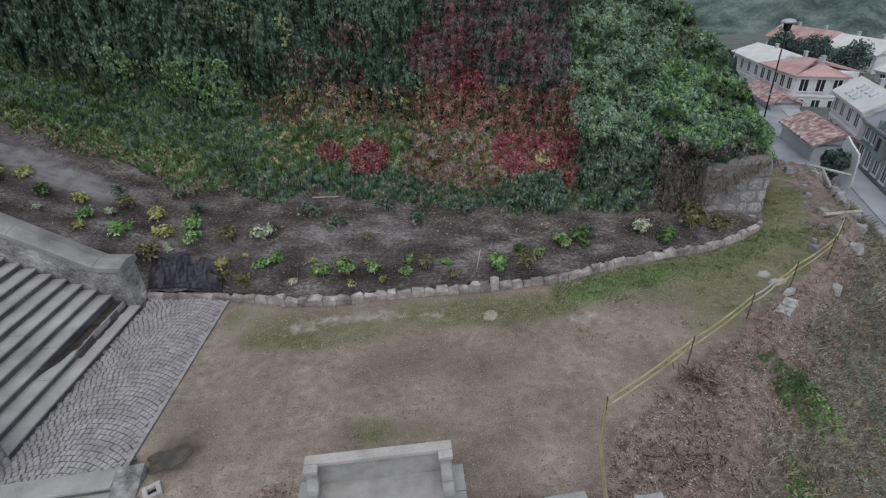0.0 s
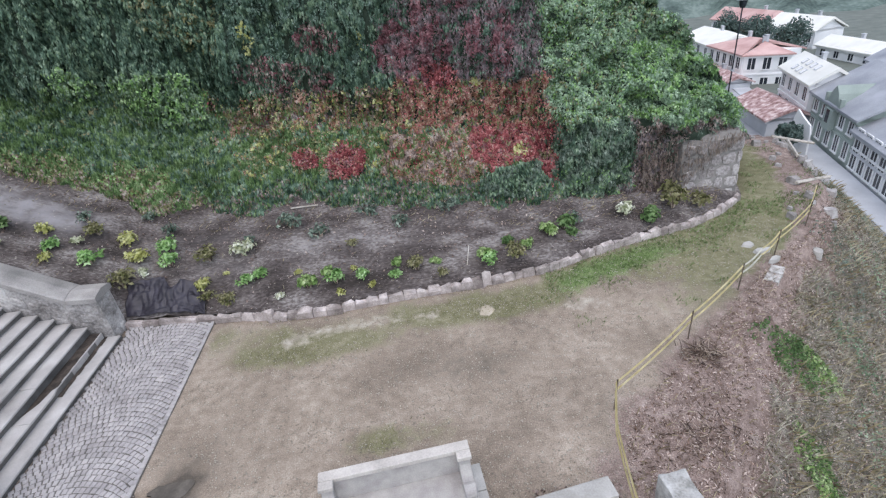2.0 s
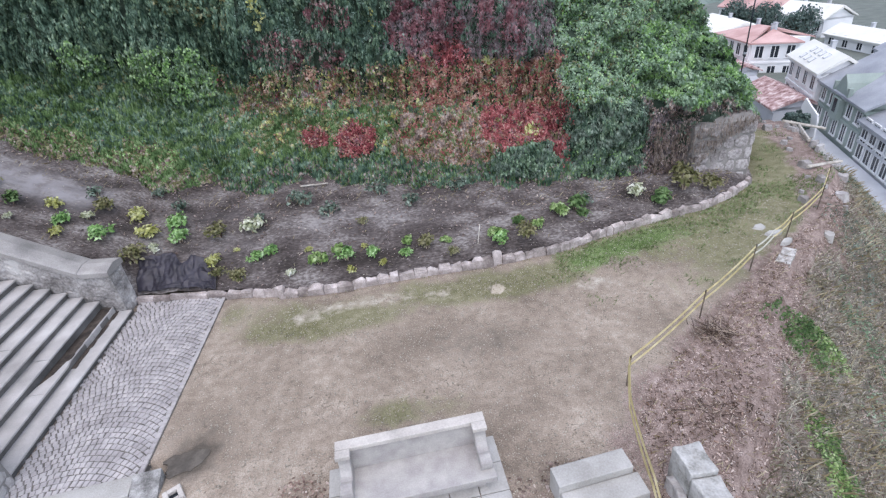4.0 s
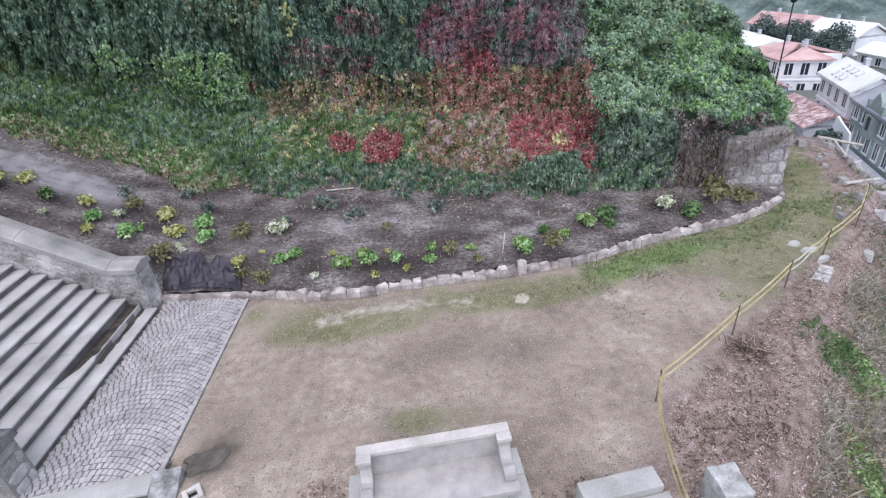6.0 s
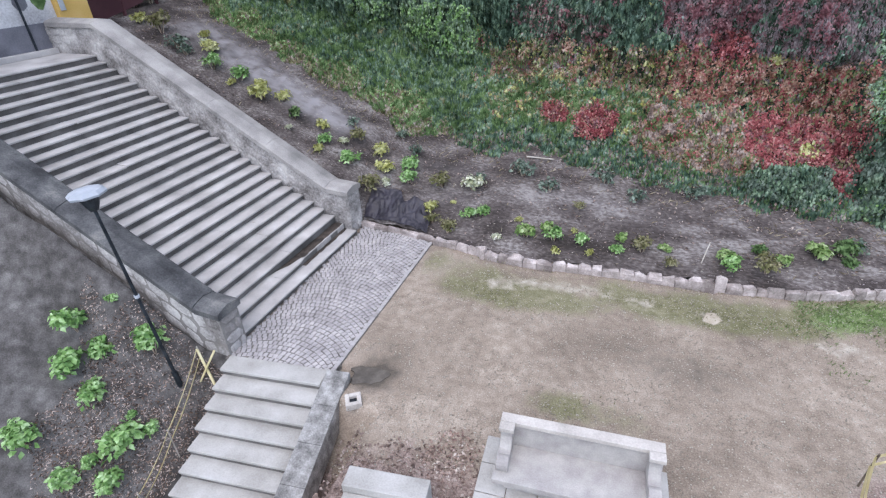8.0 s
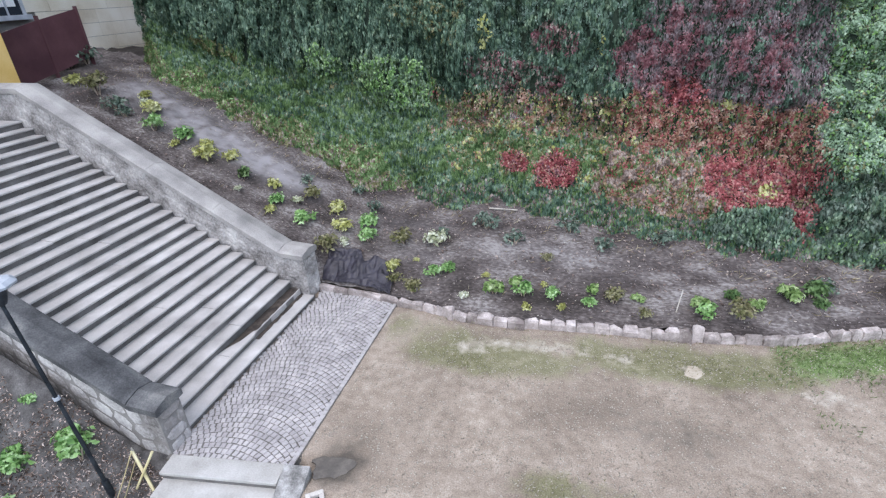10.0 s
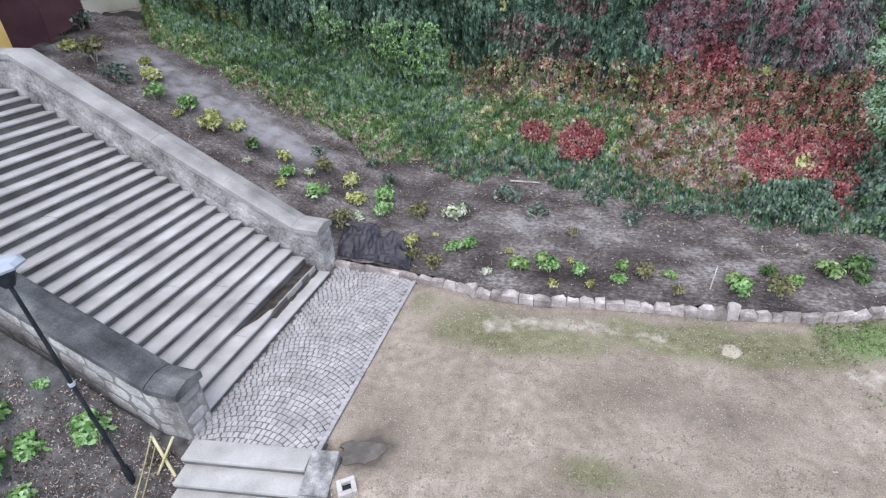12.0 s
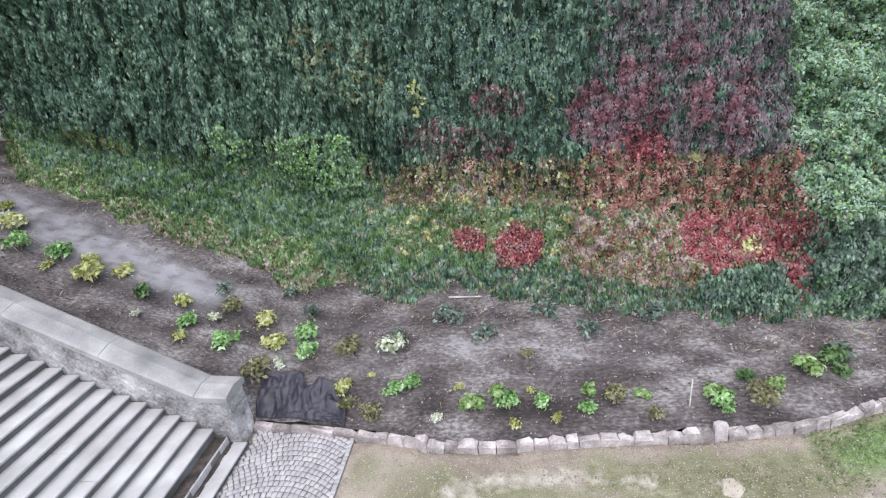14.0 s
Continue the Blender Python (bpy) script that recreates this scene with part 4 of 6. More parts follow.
    for cx, cs, rx, rs in ((3.1, 4.5, 0.13, 0.4), (6.05, 4.3, 0.1, 0.25), (4.1, 2.1, 0.13, 0.13), (5.2, 2.5, 0.16, 0.16), (9.88, 1.32, 0.22, 0.16), (4.1, 3.2, 0.1, 0.1), (3.4, 2.7, 0.2, 0.12), (6.2, 2.8, 0.16, 0.1), (7.0, 2.2, 0.12, 0.1), (8.9, 3.3, 0.16, 0.1), (4.6, 2.9, 0.2, 0.1)):
        spread(blob(cx, cs, rx, rs, 0.2) & (RNG.uniform(0, 1, len(x)) < 0.5), [(3, 0.8)])
    spread(left & (x > 1.5) & (s < 0.5 + 0.2 * f1) & ~crimson & ~dark_bush, [(0, 0.34), (2, 0.3), (7, 0.14), (11, 0.12), (14, 0.1)])
    # bank beyond: light shrubs over a dark draped wall
    right = ~left
    spread(right, [(14, 0.55), (0, 0.25), (1, 0.2)])
    spread(right & (s < 0.8 + 0.4 * f1) & (x < 12.9), [(14, 0.5), (1, 0.3), (9, 0.1), (0, 0.1)])
    top = right & (s > drape + 0.15 * f2)
    spread(top, [(10, 0.6), (9, 0.14), (1, 0.16), (8, 0.06), (14, 0.04)])
    spread(top & (x > 12.6 + 0.6 * f1) & (s < 4.2), [(9, 0.36), (10, 0.52), (1, 0.12)])
    roots = right & (x > 12.7 + 0.4 * f1) & (s < drape + 0.1 * f2)
    spread(roots, [(11, 0.5), (7, 0.3), (14, 0.2)])
    bare = (right & (x > 13.9 + 0.3 * f2) & (s < 1.35 + 0.25 * f1) & (u < 0.95)) | (roots & (u > 0.75) & (s < 0.8))
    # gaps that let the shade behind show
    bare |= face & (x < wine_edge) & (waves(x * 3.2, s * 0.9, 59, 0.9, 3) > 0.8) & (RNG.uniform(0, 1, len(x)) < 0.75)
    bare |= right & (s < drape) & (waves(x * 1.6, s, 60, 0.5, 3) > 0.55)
    kinds = [("ivy_dark", "dark green ivy leaves hanging down the wall", 0.125), ("ivy", "mid-green ivy leaves on the wall", 0.095), ("green", "grassy green ground cover at the wall's foot", 0.105),
             ("yellow", "yellowing creeper leaves", 0.1), ("red", "bright red creeper leaves", 0.062), ("wine", "dull dark red creeper leaves", 0.06),
             ("rust", "rusty orange autumn leaves", 0.062), ("dry", "dry brown leaves and stems", 0.08), ("olive", "olive-yellow grass and leaves", 0.075), ("fresh", "bright green shrub leaves on the bank", 0.078), ("bush", "soft green shrub leaves on the bank", 0.068),
             ("stem", "bare grey-brown creeper stems", 0.075), ("ivy_blue", "small blue-green ivy leaves on the wall", 0.058), ("maroon", "deep maroon creeper leaves", 0.066), ("dusk", "grey-green leaves draped over the wall", 0.075)]
    for k, (mat, label, size) in enumerate(kinds):
        sel = (kind == k) & ~bare
        hang = 0.92 if k == 0 else 0.85 if k == 2 else 0.75 if k in (1, 5, 7, 11, 14) else 0.45
        v, f = leaf_arrays(P[sel], N[sel], size, hang=hang, spread=0.6, slim=0.33 if k == 0 else 0.26 if k in (2, 11) else 0.6)
        ob = mesh_from("creeper_leaves" if k not in (2, 9) else "ground_cover", v, f, M[mat])
        tagged(ob, label, "foliage", kind="stuff")


build_ivy()


# ---- cobbled strip ----
def build_setts():
    strip = tagged(empty("paving_strip"), "strip of small grey granite setts laid in arcs", "pavement", kind="structure")
    bm = bmesh.new()
    solid(bm, [(0.0, 0.6, -0.1), (2.03, 0.42, -0.1), (2.12, -4.38, -0.1), (0.02, -4.62, -0.1)], [(0.0, 0.6, 0.019), (2.03, 0.42, 0.019), (2.12, -4.38, 0.019), (0.02, -4.62, 0.019)])
    part("bedding", bm, M["joint"], strip)
    rng = random.Random(21)
    variants = []
    for _ in range(10):
        bm = bmesh.new()
        a, b, h = rng.uniform(0.0385, 0.043), rng.uniform(0.047, 0.0515), 0.05
        j = lambda: rng.uniform(-0.005, 0.005)
        base = [(-a + j(), -b + j()), (a + j(), -b + j()), (a + j(), b + j()), (-a + j(), b + j())]
        rings = [[(x, y, 0) for x, y in base], [(x, y, h * 0.8) for x, y in base], [(x * 0.86, y * 0.86, h + j() * 0.4) for x, y in base]]
        vs = [[bm.verts.new(p) for p in r] for r in rings]
        for p, q in zip(vs, vs[1:]):
            for i in range(4):
                bm.faces.new((p[i], p[(i + 1) % 4], q[(i + 1) % 4], q[i]))
        bm.faces.new(vs[2])
        me = bpy.data.meshes.new("sett")
        bm.to_mesh(me)
        bm.free()
        me.materials.append(M["sett"])
        variants.append(me)
    spots = []
    rho, gap = 1.6, 0.112
    for row in range(-6, 55):
        y0 = 0.5 - rho - row * gap + 0.5
        n = int(1.36 * rho / 0.097)
        slip = rng.uniform(0, 1)
        for i in range(n + 1):
            th = -0.68 + 1.36 * (i + slip) / n
            x, y = 1.0 + rho * math.sin(th) + rng.uniform(-0.005, 0.005), y0 + rho * math.cos(th) + rng.uniform(-0.005, 0.005)
            right = 2.03 - (y - 0.42) * 0.019 - 0.115
            if -0.03 < x < right + 0.02 and -4.54 + (x * 0.13) < y < 0.56 - x * 0.09:
                spots.append((x, y, -math.degrees(th) + rng.uniform(-4, 4), math.cos(th)))
    for i in range(48):
        y = 0.38 - i * 0.1
        if y > -4.3:
            spots.append((2.03 - (y - 0.42) * 0.019 - 0.055, y, rng.uniform(-3, 3), 1.0))
    spots.sort(key=lambda s: s[1])
    verts, faces = [], []
    for i, (x, y, a, c) in enumerate(spots):
        me = variants[i % 10]
        m = pose(x, y, rng.uniform(-0.021, -0.017), rng.uniform(-2, 2), rng.uniform(-2, 2), a) @ Matrix.Diagonal((1, c, 1, 1))
        if i < 300:
            ob = new("sett", me)
            ob.parent = strip
            ob.matrix_local = m
        else:
            o = len(verts)
            verts += [m @ v.co for v in me.vertices]
            faces += [[o + k for k in p.vertices] for p in me.polygons]
    ob = mesh_from("sett_field", [tuple(v) for v in verts], faces, M["sett_far"], strip)
    tagged(ob, kind="stuff")


build_setts()


# ---- plants of the bed ----
def plant(name, mat, radius, height, leaves, size, seed, label, hang=0.25, slim=0.6):
    """A small shrub: thin branching stems and a crown of separate leaves."""
    rng = np.random.default_rng(seed)
    root = empty(name)
    bm = bmesh.new()
    tips = []
    for i in range(6):
        a = rng.uniform(0, math.tau)
        r = radius * rng.uniform(0.3, 0.75)
        p = [(0, 0, -0.05), (r * 0.4 * math.cos(a), r * 0.4 * math.sin(a), height * 0.4), (r * math.cos(a), r * math.sin(a), height * rng.uniform(0.6, 0.9))]
        tube(bm, p, [0.009, 0.007, 0.004], 5)
        tips.append(p[2])
    part("stem", bm, M["twig"], root)
    tips = np.array(tips + [(0, 0, height * 0.8)])
    c = tips[rng.integers(0, len(tips), leaves)]
    d = unit(rng.normal(0, 1, (leaves, 3)))
    d[:, 2] = np.where(d[:, 2] < -0.4, -d[:, 2], d[:, 2])
    pos = c * np.array([0.8, 0.8, 0.75]) + d * (radius * 0.58 * rng.uniform(0.3, 1.0, leaves))[:, None] * np.array([1, 1, 1.15])
    pos[:, 2] = np.maximum(pos[:, 2], 0.03)
    nrm = unit(d + np.array([0, 0, 0.9]))
    v, f = leaf_arrays(pos, nrm, size, hang=hang, spread=0.7, slim=slim, rng=rng)
    mesh_from("crown", v, f, M[mat], root)
    tagged(root, label, "shrub", "plants of the bed")
    return root


def scatter(protos, spots, height_at, seed):
    rng = random.Random(seed)
    used = set()
    for i, (x, y, s) in enumerate(spots):
        s = s * 1.22
        k = rng.randrange(len(protos))
        p = protos[k]
        m = pose(x, y, height_at(x, y) - 0.02, 0, 0, rng.uniform(0, 360)) @ Matrix.Diagonal((s, s, s * rng.uniform(0.85, 1.15), 1))
        if k not in used:
            used.add(k)
            p.matrix_basis = m
        else:
            copy_thing(p, Matrix.Identity(4)).matrix_basis = m
    for k, p in enumerate(protos):
        if k not in used:
            x, y, s = spots[0]
            p.matrix_basis = pose(x + 0.25, y + 0.1, height_at(x + 0.25, y + 0.1), 0, 0, 40) @ Matrix.Scale(s * 0.7, 4)


BRIGHT = [(-5.76, 2.5, 1.22), (-4.92, 2.65, 1.18), (-1.77, 1.87, 0.88), (-0.87, 1.63, 1.2), (0.63, 2.23, 1.07), (0.77, 1.78, 1.04), (2.72, 1.01, 0.84), (3.09, 1.17, 0.88), (4.25, 0.65, 1), (4.68, 0.9, 0.76), (4.88, 0.69, 0.92), (5.44, 0.79, 0.72), (6.32, 0.96, 0.69), (6.28, 0.62, 0.68), (7.23, 0.95, 0.66), (8.4, 0.94, 0.81), (8.52, 0.75, 0.89), (9.47, 1.17, 0.71), (10.07, 1.42, 1.06)]
YELLOW = [(-6.9, 3.62, 0.84), (-6.27, 3.08, 1.27), (-4.97, 2.26, 0.73), (-4.41, 2.79, 0.73), (-4.07, 2.35, 1.41), (-3.5, 2.61, 1.05), (-2.06, 2.27, 0.9), (-1.73, 1.47, 0.74), (-0.29, 2.33, 1.1), (0.04, 1.83, 1.18), (1.69, 1.15, 0.92), (2.18, 1.4, 0.35), (3.99, 1.03, 0.45), (4.98, 0.39, 0.51), (5.28, 1, 0.4), (5.72, 0.52, 0.47), (-9.09, 3.28, 1.14)]
OLIVE = [(-1, 2.5, 1.26), (1.68, 1.93, 1.25), (-0.21, 1.27, 1.45), (5.26, 1.64, 0.67), (6.77, 0.84, 0.94), (7.37, 0.6, 0.65), (9.15, 0.88, 1.09), (2.34, 0.56, 1.04), (1.83, 0.83, 0.86), (-7.91, 2.96, 1.62), (13.58, 2.29, 1.68), (14.3, 2.25, 1.19)]
PALE = [(-2.78, 1.71, 0.47), (-1.31, 2.09, 0.75), (0.23, 1.5, 0.74), (2.52, 1.91, 1.29), (3.61, 0.47, 0.52), (-6.73, 3.34, 0.68), (12.24, 2.1, 1.16)]
GREEN = [(-2.9, 2.19, 1.06), (9.05, 1.29, 0.75), (10.53, 1.69, 1.19), (10.69, 1.48, 0.76), (12.87, 1.85, 1.35)]
DUSK = [(-1.34, 2.84, 1.09), (0.55, 2.8, 1.03), (-0.05, 3.22, 0.87), (3.69, 2.5, 1.47), (4.45, 2.05, 1.29), (2.61, 2.28, 0.91), (5.67, 2.59, 1.33), (6.48, 2.3, 1.23), (7.68, 2.64, 1.42), (-7.09, 2.66, 1.63), (-10.13, 4.77, 2.22), (-10.48, 4.39, 1.78), (-6.71, 2.54, 1.09), (10.77, 1.86, 1.1)]
BANK = [(-2.42, -5.44, 1.29), (-1.82, -5.53, 1.02), (-2.14, -5.98, 1.33), (-1.55, -6.05, 1.03), (-1.99, -7.04, 1.25), (-1.07, -5.11, 1.22), (-0.78, -6.36, 1.36), (-0.68, -6.9, 1.1), (-1.13, -7.13, 1), (-1.85, -4.98, 0.54), (-0.96, -5.97, 0.44), (-0.61, -5.99, 0.66), (-1.06, -6.82, 0.66)]
scatter([plant("shrub", "fresh", 0.2, 0.26, 260, 0.08, 61, "bright green leafy young shrub in the soil"), plant("shrub", "fresh", 0.22, 0.22, 240, 0.082, 62, "bright green leafy young shrub in the soil"), plant("shrub", "bright", 0.2, 0.24, 240, 0.078, 60, "light green leafy young shrub in the soil")], BRIGHT, soil_z, 1)
scatter([plant("shrub", "yellow", 0.19, 0.26, 230, 0.075, 63, "yellow-green young shrub in the soil"), plant("shrub", "yellow", 0.2, 0.22, 220, 0.075, 64, "yellow-green young shrub in the soil")], YELLOW, soil_z, 2)
scatter([plant("shrub", "olive", 0.21, 0.26, 240, 0.06, 65, "olive-brown fading shrub in the soil"), plant("shrub", "olive", 0.22, 0.3, 220, 0.065, 66, "olive-brown fading shrub in the soil")], OLIVE, soil_z, 3)
scatter([plant("shrub", "pale", 0.2, 0.24, 220, 0.07, 67, "pale variegated shrub in the soil")], PALE, soil_z, 4)
scatter([plant("shrub", "green", 0.2, 0.24, 180, 0.085, 70, "dull green young shrub in the soil")], GREEN, soil_z, 7)
scatter([plant("shrub", "dusk", 0.2, 0.18, 120, 0.065, 68, "low grey-green shrub near the ivy"), plant("shrub", "dusk", 0.22, 0.16, 110, 0.065, 69, "low grey-green shrub near the ivy")], DUSK, soil_z, 5)
bank_h = lambda x, y: float(bank_z(x, y))
scatter([plant("shrub", "fresh", 0.21, 0.3, 340, 0.075, 71, "leafy green shrub on the bank"), plant("shrub", "fresh", 0.22, 0.26, 320, 0.078, 72, "leafy green shrub on the bank")], BANK, bank_h, 6)


# ---- clods, twigs and litter on bed and slopes ----
def lumps(name, mat, xs, ys, zs, sizes, label, category, seed):
    rng = np.random.default_rng(seed)
    base = np.array([(1, 0, 0), (-1, 0, 0), (0, 1, 0), (0, -1, 0), (0, 0, 1), (0, 0, -1)], dtype=float)
    tri = np.array([(0, 2, 4), (2, 1, 4), (1, 3, 4), (3, 0, 4), (2, 0, 5), (1, 2, 5), (3, 1, 5), (0, 3, 5)])
    n = len(xs)
    v = base[None] * rng.uniform(0.6, 1.2, (n, 6, 1)) * np.array([1, 1, 0.6]) * np.asarray(sizes)[:, None, None]
    a = rng.uniform(0, math.tau, n)
    c, s = np.cos(a)[:, None], np.sin(a)[:, None]
    v = np.stack([v[..., 0] * c - v[..., 1] * s, v[..., 0] * s + v[..., 1] * c, v[..., 2]], -1)
    v = v + np.stack([xs, ys, zs], -1)[:, None]
    f = (tri[None] + (np.arange(n) * 6)[:, None, None]).reshape(-1, 3)
    ob = mesh_from(name, v.reshape(-1, 3), f, mat)
    tagged(ob, label, category, kind="stuff")


def bed_points(n, seed):
    rng = np.random.default_rng(seed)
    x = rng.uniform(-9, 15.2, n)
    lo = np.where(x < -0.1, 0.8, kerb_y(x) + 0.1)
    y = lo + (base_y(x) + 0.2 - lo) * rng.uniform(0, 1, n)
    z = bed_surface(x, y)
    return x, y, z, rng


x, y, z, rng = bed_points(9000, 81)
k = rng.uniform(0, 1, len(x)) > 1.5 * dust_at(x, y)
x, y, z = x[k], y[k], z[k]
lumps("soil_clods", M["clod"], x, y, z, 0.006 + 0.02 * rng.uniform(0, 1, len(x)) ** 2, "crumbly clods of earth on the bed", "soil", 82)
x, y, z, rng = bed_points(900, 83)
lumps("pebbles", M["pebble"], x, y, z + 0.005, rng.uniform(0.008, 0.025, len(x)), "small pale stones lying on the soil", "pebbles", 84)
x, y, z, rng = bed_points(4200, 85)
near = (rng.uniform(0, 1, len(x)) < np.clip((y - kerb_y(x)) / 2.5, 0.12, 1)) & (rng.uniform(0, 1, len(x)) > 1.5 * dust_at(x, y))
p = np.stack([x, y, z + 0.012], -1)[near]
v, f = leaf_arrays(p, np.tile([0, 0, 1.0], (len(p), 1)), 0.07, hang=0.0, spread=0.5, rng=rng)
tagged(mesh_from("fallen_leaves", v, f, M["dry"]), "dry brown leaves fallen on the bed", "leaves", kind="stuff")
x, y, z, rng = bed_points(2600, 87)
sel = (y > base_y(x) - 0.8) | (rng.uniform(0, 1, len(x)) < 0.12)
v, f = blade_arrays(np.stack([x, y, z], -1)[sel], 0.07, 0.006, 1.8, rng)
tagged(mesh_from("dry_grass", v, f, M["straw"]), "thin tufts of dry grass on the bed", "grass", kind="stuff")


def twigs(name, pts, length, radius, label, seed):
    rng = np.random.default_rng(seed)
    n = len(pts)
    a = rng.uniform(0, math.tau, n)
    t = rng.uniform(-0.1, 0.45, n)
    d = np.stack([np.cos(a) * np.cos(t), np.sin(a) * np.cos(t), np.sin(t)], -1) * (length * rng.uniform(0.4, 1.5, n))[:, None]
    s = unit(np.cross(d, [0, 0, 1.0])) * radius
    u = np.array([0, 0, radius * 1.6])
    bend = d * 0.5 + rng.normal(0, 0.12, (n, 3)) * length
    v = np.stack([pts - s, pts + s, pts + u, pts + bend - s, pts + bend + s, pts + bend + u, pts + d], 1)
    tri = np.array([(0, 1, 4), (0, 4, 3), (1, 2, 5), (1, 5, 4), (2, 0, 3), (2, 3, 5), (3, 4, 6), (4, 5, 6), (5, 3, 6)])
    f = (tri[None] + (np.arange(n) * 7)[:, None, None]).reshape(-1, 3)
    tagged(mesh_from(name, v.reshape(-1, 3), f, M["twig"]), label, "twigs", kind="stuff")


def slope_points(n, x0, x1, y0, y1, seed, cond):
    rng = np.random.default_rng(seed)
    x, y = rng.uniform(x0, x1, n), rng.uniform(y0, y1, n)
    k = cond(x, y)
    x, y = x[k], y[k]
    z = ground_z(x, y)
    z = z + 0.09 * waves(x, y, 11, 1.7, 3) * np.clip(np.abs(z) * 3, 0, 1)
    return x, y, z, rng


def fence_x(y):
    return np.interp(y, [-8, -5.8, -4.6, -3.9, -0.3, 0.7, 4, 9], [9.15, 9.3, 9.55, 9.85, 14.5, 16.0, 19.5, 22])


beyond = lambda x, y: x > fence_x(y) + 0.1
x, y, z, rng = slope_points(150000, 9, 20, -8, 8, 91, beyond)
p = np.stack([x, y, z + 0.015], -1)
v, f = leaf_arrays(p, np.tile([0, 0, 1.0], (len(p), 1)), 0.022 + 0.05 * rng.uniform(0, 1, len(p)) ** 2, hang=0.0, spread=0.9, slim=0.3, rng=rng)
tagged(mesh_from("fallen_leaves", v, f, M["litter_leaf"]), "thick litter of dry brown leaves on the slope", "leaves", kind="stuff")
x, y, z, rng = slope_points(4500, 9, 17, -8, 4, 96, beyond)
v, f = blade_arrays(np.stack([x, y, z], -1), 0.06, 0.007, 2.0, rng)
tagged(mesh_from("dry_grass", v, f, M["straw"]), "pale flattened grass stalks among the litter", "grass", kind="stuff")
x, y, z, rng = slope_points(9000, 9, 19, -8, 7, 92, beyond)
twigs("dead_twigs", np.stack([x, y, z], -1), 0.16, 0.004, "grey-brown dead twigs and stalks on the slope", 93)
x, y, z, rng = slope_points(80000, 10.5, 22, -8, 10, 94, lambda x, y: x > np.interp(y, EDGE_Y, EDGE_X) + 0.4)
w = waves(x, y, 95, 2.4, 3)
v, f = blade_arrays(np.stack([x, y, z], -1), 0.09, 0.007, 1.2, rng)
tagged(mesh_from("dry_grass", v, f, M["slope_grass"]), "dry tangled grass on the steep slope", "grass", kind="stuff")
x, y, z, rng = slope_points(11000, 10.5, 22, -8, 10, 97, lambda x, y: (x > np.interp(y, EDGE_Y, EDGE_X) + 0.7) & (waves(x, y, 98, 1.2, 3) > -0.3))
v, f = blade_arrays(np.stack([x, y, z], -1), 0.17, 0.009, 1.3, rng)
tagged(mesh_from("dead_stalks", v, f, M["straw"]), "dead straw-coloured weed stalks on the steep slope", "stalks", kind="stuff")


def slope_bush(n, cx, cy, rx, ry, h, seed, mat):
    rng = np.random.default_rng(seed)
    n = int(n * 1.7)
    a, r = rng.uniform(0, math.tau, n), np.sqrt(rng.uniform(0, 1, n))
    x, y = cx + rx * r * np.cos(a), cy + ry * r * np.sin(a)
    keep = rng.uniform(0, 1, n) < np.clip(1.15 - r - 0.7 * waves(x, y, seed, 0.7, 3), 0, 1) ** 1.5
    x, y, r = x[keep], y[keep], r[keep]
    z = ground_z(x, y) + h * (1 - r * r) * rng.uniform(0.2, 1.0, len(x))
    nrm = np.stack([x - cx, y - cy, np.full(len(x), 1.2)], -1)
    v, f = leaf_arrays(np.stack([x, y, z], -1), nrm, 0.055, hang=0.2, spread=0.9, rng=rng)
    ob = mesh_from("bramble", v, f, M[mat])
    tagged(ob, "low green bramble patch spreading on the slope", "bush", kind="stuff")


slope_bush(2600, 13.9, -2.5, 1.15, 0.55, 0.25, 101, "green")
slope_bush(700, 14.4, -2.45, 0.7, 0.4, 0.25, 100, "bright")
slope_bush(1300, 13.1, -4.5, 0.5, 0.85, 0.2, 102, "bright")
slope_bush(1300, 13.2, -4.5, 0.55, 0.9, 0.2, 112, "green")
slope_bush(800, 16.4, -1.2, 1.0, 1.2, 0.3, 103, "ivy")
slope_bush(800, 17.2, 0.6, 1.0, 1.2, 0.3, 104, "dusk")
slope_bush(1400, 14.0, -6.0, 0.8, 1.5, 0.35, 105, "green")
for i, (bx, by) in enumerate(((18.0, -2.5), (19.0, 1.0), (17.0, -4.5), (20.0, -1.0), (19.8, 3.4), (16.0, -3.4))):
    slope_bush(800, bx, by, 1.6, 1.5, 0.2, 106 + i, "bush" if i % 2 else "dusk")

# litter by the front edge and on the bank
x, y, z, rng = slope_points(5200, 2.6, 9.4, -7.2, -4.9, 111, lambda x, y: (y < -5.15 + 0.2 * waves(x, y, 112, 1.0, 3)) | ((np.abs(x - 8.9) < 0.9) & (y < -4.6)))
p = np.stack([x, y, z + 0.015], -1)
v, f = leaf_arrays(p, np.tile([0, 0, 1.0], (len(p), 1)), 0.06, hang=0.0, spread=0.9, rng=rng)
tagged(mesh_from("fallen_leaves", v, f, M["dry"]), "dry leaves gathered along the terrace front", "leaves", kind="stuff")
x, y, z, rng = slope_points(30000, -4.5, 0.1, -8.5, -4.7, 113, lambda x, y: x > -1.9 + 0.5 * waves(x, y, 114, 1.5, 3))
p = np.stack([x, y, z + 0.015], -1)
v, f = leaf_arrays(p, np.tile([0, 0, 1.0], (len(p), 1)), 0.05, hang=0.0, spread=0.9, slim=0.3, rng=rng)
tagged(mesh_from("bark_mulch", v, f, M["litter_leaf"]), "brown bark mulch over the bank beside the steps", "mulch", kind="stuff")
n = 360
